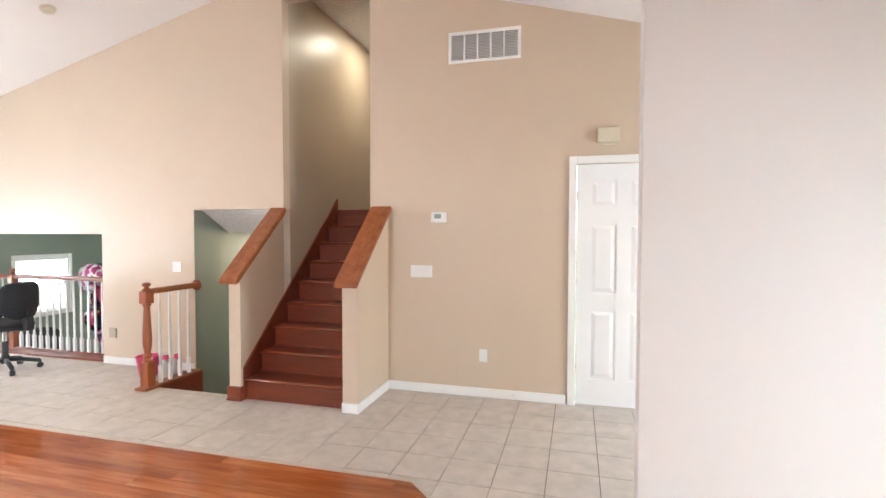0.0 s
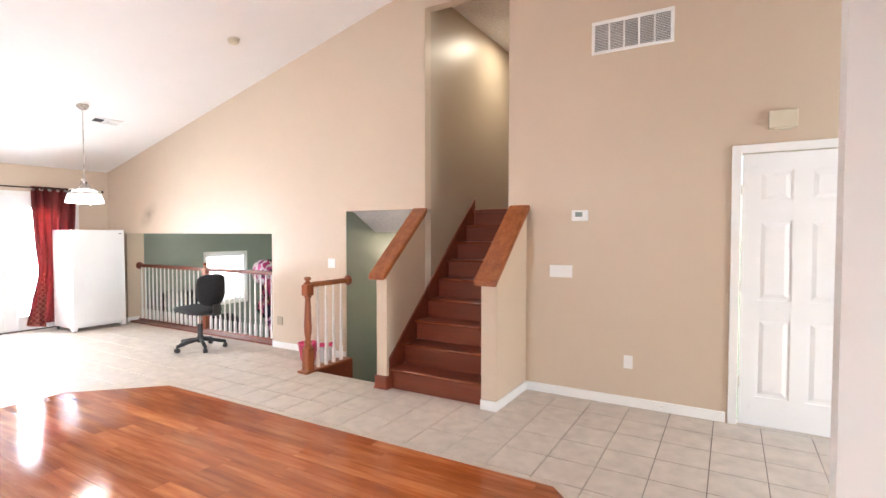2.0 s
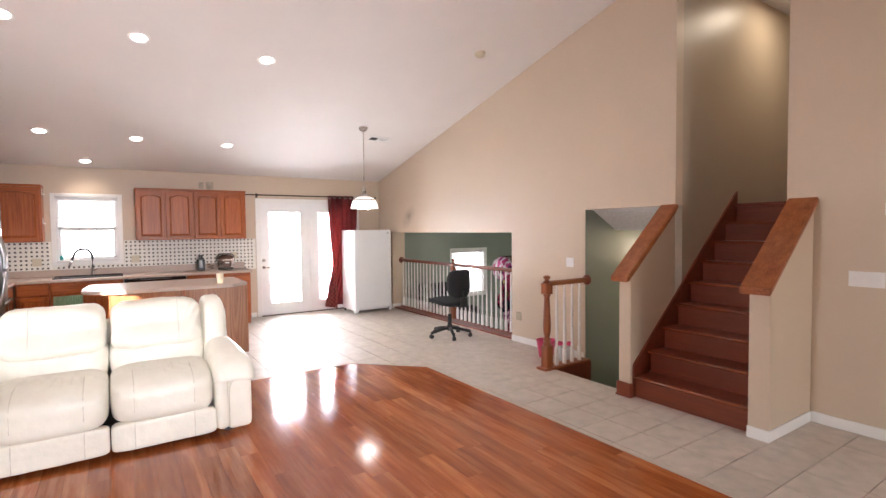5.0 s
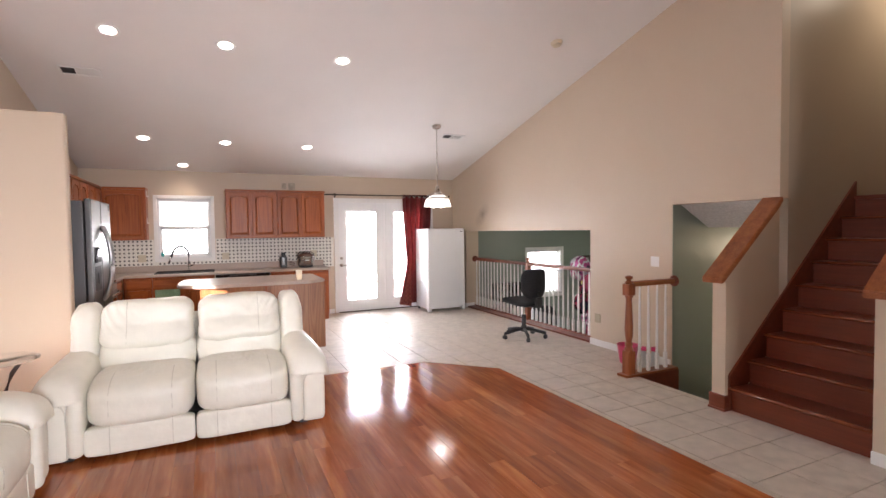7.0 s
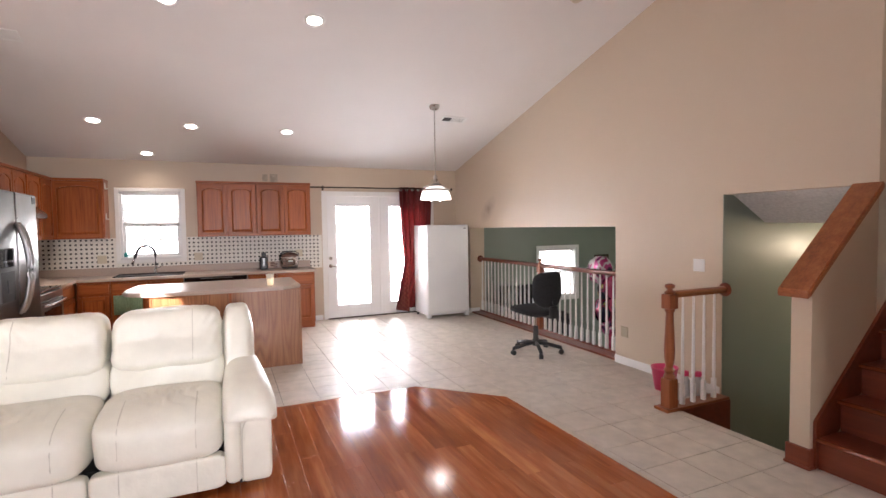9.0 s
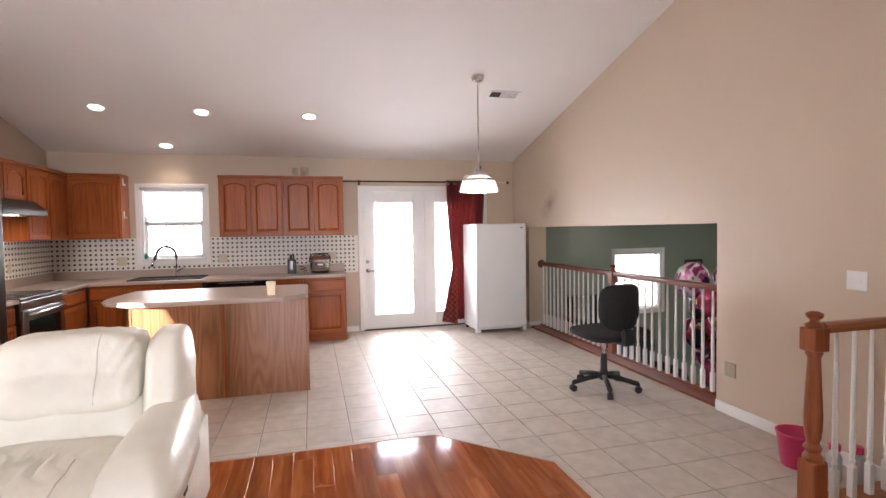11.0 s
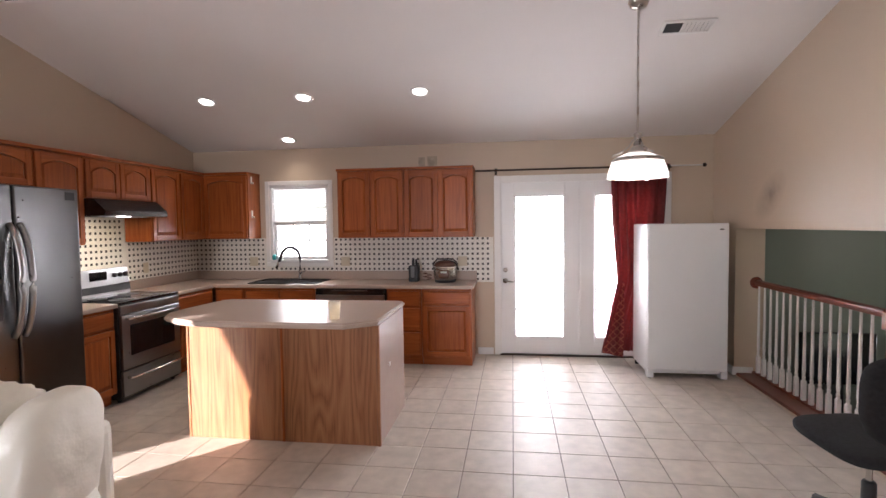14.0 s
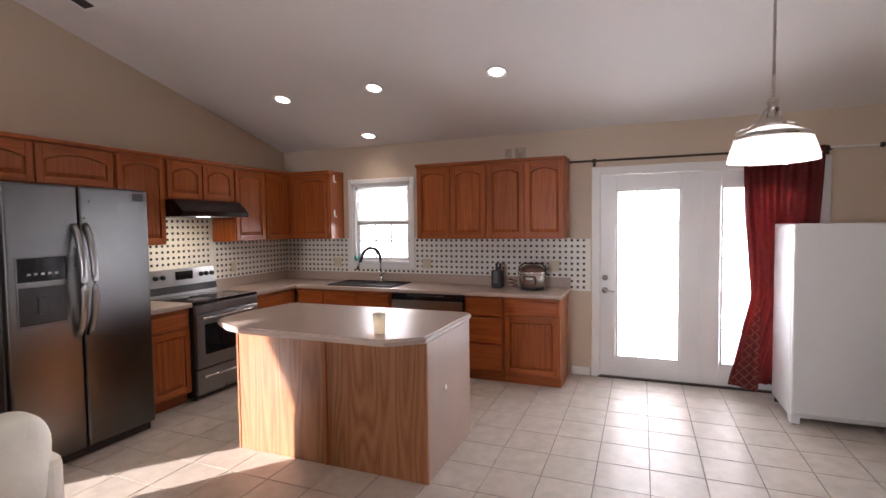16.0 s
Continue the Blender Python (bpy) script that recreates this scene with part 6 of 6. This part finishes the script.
DARKCLOTH = plain("dark_upholstery", (0.03, 0.03, 0.033), 0.8, var=0.2, scale=40, bump=0.4, bscale=300)
for nm, c, s in (("seat", (0, 0, 0.42), (0.75, 0.8, 0.3)), ("backrest", (-0.32, 0, 0.85), (0.22, 0.85, 0.9)), ("arm", (0, -0.45, 0.5), (0.8, 0.2, 0.5)), ("arm", (0, 0.45, 0.5), (0.8, 0.2, 0.5))):
    bm = bmesh.new()
    pillow(bm, c, s, 4.0, 7, 0.01)
    part(nm, bm, DARKCLOTH, ac, smooth=True)
part("base", boxed(-0.36, 0.36, -0.4, 0.4, 0.0, 0.32, 0.02), DARKCLOTH, ac)
bin_ = thing("toy_bin", "teal plastic toy bin in the lower room", "bin", pose(-6.6, 6.2, LOW))
part("tub", lathe(bmesh.new(), [(0.25, 0), (0.32, 0.55), (0.34, 0.55), (0.34, 0.58), (0.3, 0.58), (0.23, 0.02), (0.001, 0.02)], 24), TEAL, bin_, smooth=True)
hk = thing("coat_hook", "small dark hook on the knee wall", "hook", pose(-2.85, 4.05, 1.02))
part("peg", rod(bmesh.new(), (0, 0, 0), (-0.03, 0, 0.01), 0.008), DARKMETAL, hk)

tv = thing("television", "black flat television on a dark stand in the lower room", "television", pose(-8.95, 5.63, LOW))
part("screen", boxed(-0.03, 0.03, -0.36, 0.36, 1.26, 1.80, 0.006), BLACKGLASS, tv)
part("column", boxed(-0.05, 0.03, -0.06, 0.06, 0.62, 1.28, 0.004), BLACK, tv)
part("stand", boxed(-0.22, 0.22, -0.55, 0.55, 0.0, 0.62, 0.01, 2), BLACK, tv)
# ---- floor pieces: laminate planks and ceramic tiles ----
def clip(poly, a, b, c):
    """The part of a convex outline with a*x + b*y <= c."""
    out = []
    for (x0, y0), (x1, y1) in zip(poly, poly[1:] + poly[:1]):
        d0, d1 = a * x0 + b * y0 - c, a * x1 + b * y1 - c
        if d0 <= 0:
            out.append((x0, y0))
        if d0 * d1 < 0:
            t = d0 / (d0 - d1)
            out.append((x0 + (x1 - x0) * t, y0 + (y1 - y0) * t))
    return out


def area(poly):
    return abs(sum(p[0] * q[1] - q[0] * p[1] for p, q in zip(poly, poly[1:] + poly[:1]))) / 2


S = math.sqrt(0.5)
G = 0.006
WOOD_SIDES = [(-1, 0, 5.35 - G), (-S, S, S * (2.2 + 5.33) - G), (0, 1, 2.845 - G), (S, S, S * (2.85 - 0.755) - G), (1, 0, EAST)]
PW, PL = 0.125, 1.22
full = {}


def piece(name, poly, material, parent, z0, z1, chamfer):
    cx, cy = sum(p[0] for p in poly) / len(poly), sum(p[1] for p in poly) / len(poly)
    local = [(round(p[0] - cx, 4), round(p[1] - cy, 4)) for p in poly]
    key = (name, tuple(local))
    if key not in full:
        bm = bmesh.new()
        k = [1 - chamfer * 2 / max(0.01, max(q[i] for q in local) - min(q[i] for q in local)) for i in (0, 1)]
        a = [bm.verts.new((p[0], p[1], z0)) for p in local]
        b = [bm.verts.new((p[0], p[1], z1 - chamfer * 0.6)) for p in local]
        c = [bm.verts.new((p[0] * k[0], p[1] * k[1], z1)) for p in local]
        bm.faces.new(c)
        for lo, hi in ((a, b), (b, c)):
            for i in range(len(local)):
                j = (i + 1) % len(local)
                bm.faces.new((lo[i], lo[j], hi[j], hi[i]))
        bmesh.ops.recalc_face_normals(bm, faces=bm.faces)
        me = bpy.data.meshes.new(name)
        bm.to_mesh(me)
        bm.free()
        me.materials.append(material)
        full[key] = me
    ob = new(name, full[key])
    ob.parent = parent
    ob.location = (cx, cy, 0)
    return ob


def joined(name, polys, material, parent, z1):
    bm = bmesh.new()
    for poly in polys:
        a = [bm.verts.new((p[0], p[1], -0.008)) for p in poly]
        c = [bm.verts.new((p[0], p[1], z1)) for p in poly]
        bm.faces.new(c)
        for i in range(len(poly)):
            j = (i + 1) % len(poly)
            bm.faces.new((a[i], a[j], c[j], c[i]))
    return tagged(part(name, bm, material, parent), kind="stuff")


rng = random.Random(4)
near, rest = [], []
y = 2.845 - 46 * PW
while y < 2.845:
    x = -5.36 - rng.random() * PL
    while x < EAST:
        poly = [(x + 0.0003, y + 0.0004), (x + PL - 0.0003, y + 0.0004), (x + PL - 0.0003, y + PW - 0.0004), (x + 0.0003, y + PW - 0.0004)]
        for side in WOOD_SIDES:
            poly = clip(poly, *side) if len(poly) > 2 else poly
        if y + PW > 2.06:
            poly = clip(poly, 1, 0, 0.44) if len(poly) > 2 else poly
        if len(poly) > 2 and area(poly) > 0.0008:
            (near if (y > -1.2 and x < 0.6) else rest).append(poly)
        x += PL
    y += PW
near.sort(key=lambda p: -p[0][1])
for poly in near[:300]:
    piece("plank", poly, LAMINATE, floor, -0.008, 0.0, 0.0007)
joined("planks", near[300:] + rest, LAMINATE, floor, 0.0)

# tiles
TP, TX, TY, GAP = 0.3205, -6.05, 1.30, 0.0028
near, rest = [], []
for i in range(-11, 31):
    for j in range(-12, 12):
        x0, y0 = TX + TP * i, TY + 0.32 * j
        base = [(x0 + GAP, y0 + GAP), (x0 + TP - GAP, y0 + GAP), (x0 + TP - GAP, y0 + 0.32 - GAP), (x0 + GAP, y0 + 0.32 - GAP)]
        base = clip(base, -1, 0, -WEST)
        base = clip(base, 0, 1, NORTH) if len(base) > 2 else base
        base = clip(base, 0, -1, -SOUTH_K) if len(base) > 2 else base
        base = clip(base, 1, 0, EAST) if len(base) > 2 else base
        if len(base) < 3:
            continue
        # keep what lies outside the laminate, outline by outline
        pieces, remain = [], base
        for a, b, c in WOOD_SIDES:
            if len(remain) < 3:
                break
            outer = clip(remain, -a, -b, -(c + 2 * G))
            if len(outer) > 2 and area(outer) > 0.0006:
                pieces.append(outer)
            remain = clip(remain, a, b, c + 2 * G)
        for poly in pieces:
            # the stair hole
            if max(p[0] for p in poly) > HOLE[0] and min(p[0] for p in poly) < HOLE[1] and max(p[1] for p in poly) > HOLE[2]:
                cuts = [clip(poly, 0, 1, HOLE[2])]
                up = clip(poly, 0, -1, -HOLE[2])
                if len(up) > 2:
                    cuts += [clip(up, 1, 0, HOLE[0]), clip(up, -1, 0, -HOLE[1])]
            else:
                cuts = [poly]
            for q in cuts:
                if len(q) > 2 and area(q) > 0.0006:
                    mx, my = sum(p[0] for p in q) / len(q), sum(p[1] for p in q) / len(q)
                    if mx > 0.6 and my < 2.0:
                        rest.append(q)
                    elif (-8.3 < mx < -4.2 and my > -1.0) or (mx > -4.2 and my > 2.6):
                        near.append(q)
                    else:
                        rest.append(q)
for q in near[:300]:
    piece("tile", q, TILE, floor, -0.008, 0.0, 0.0015)
joined("tiles", near[300:] + rest, TILE, floor, 0.0)
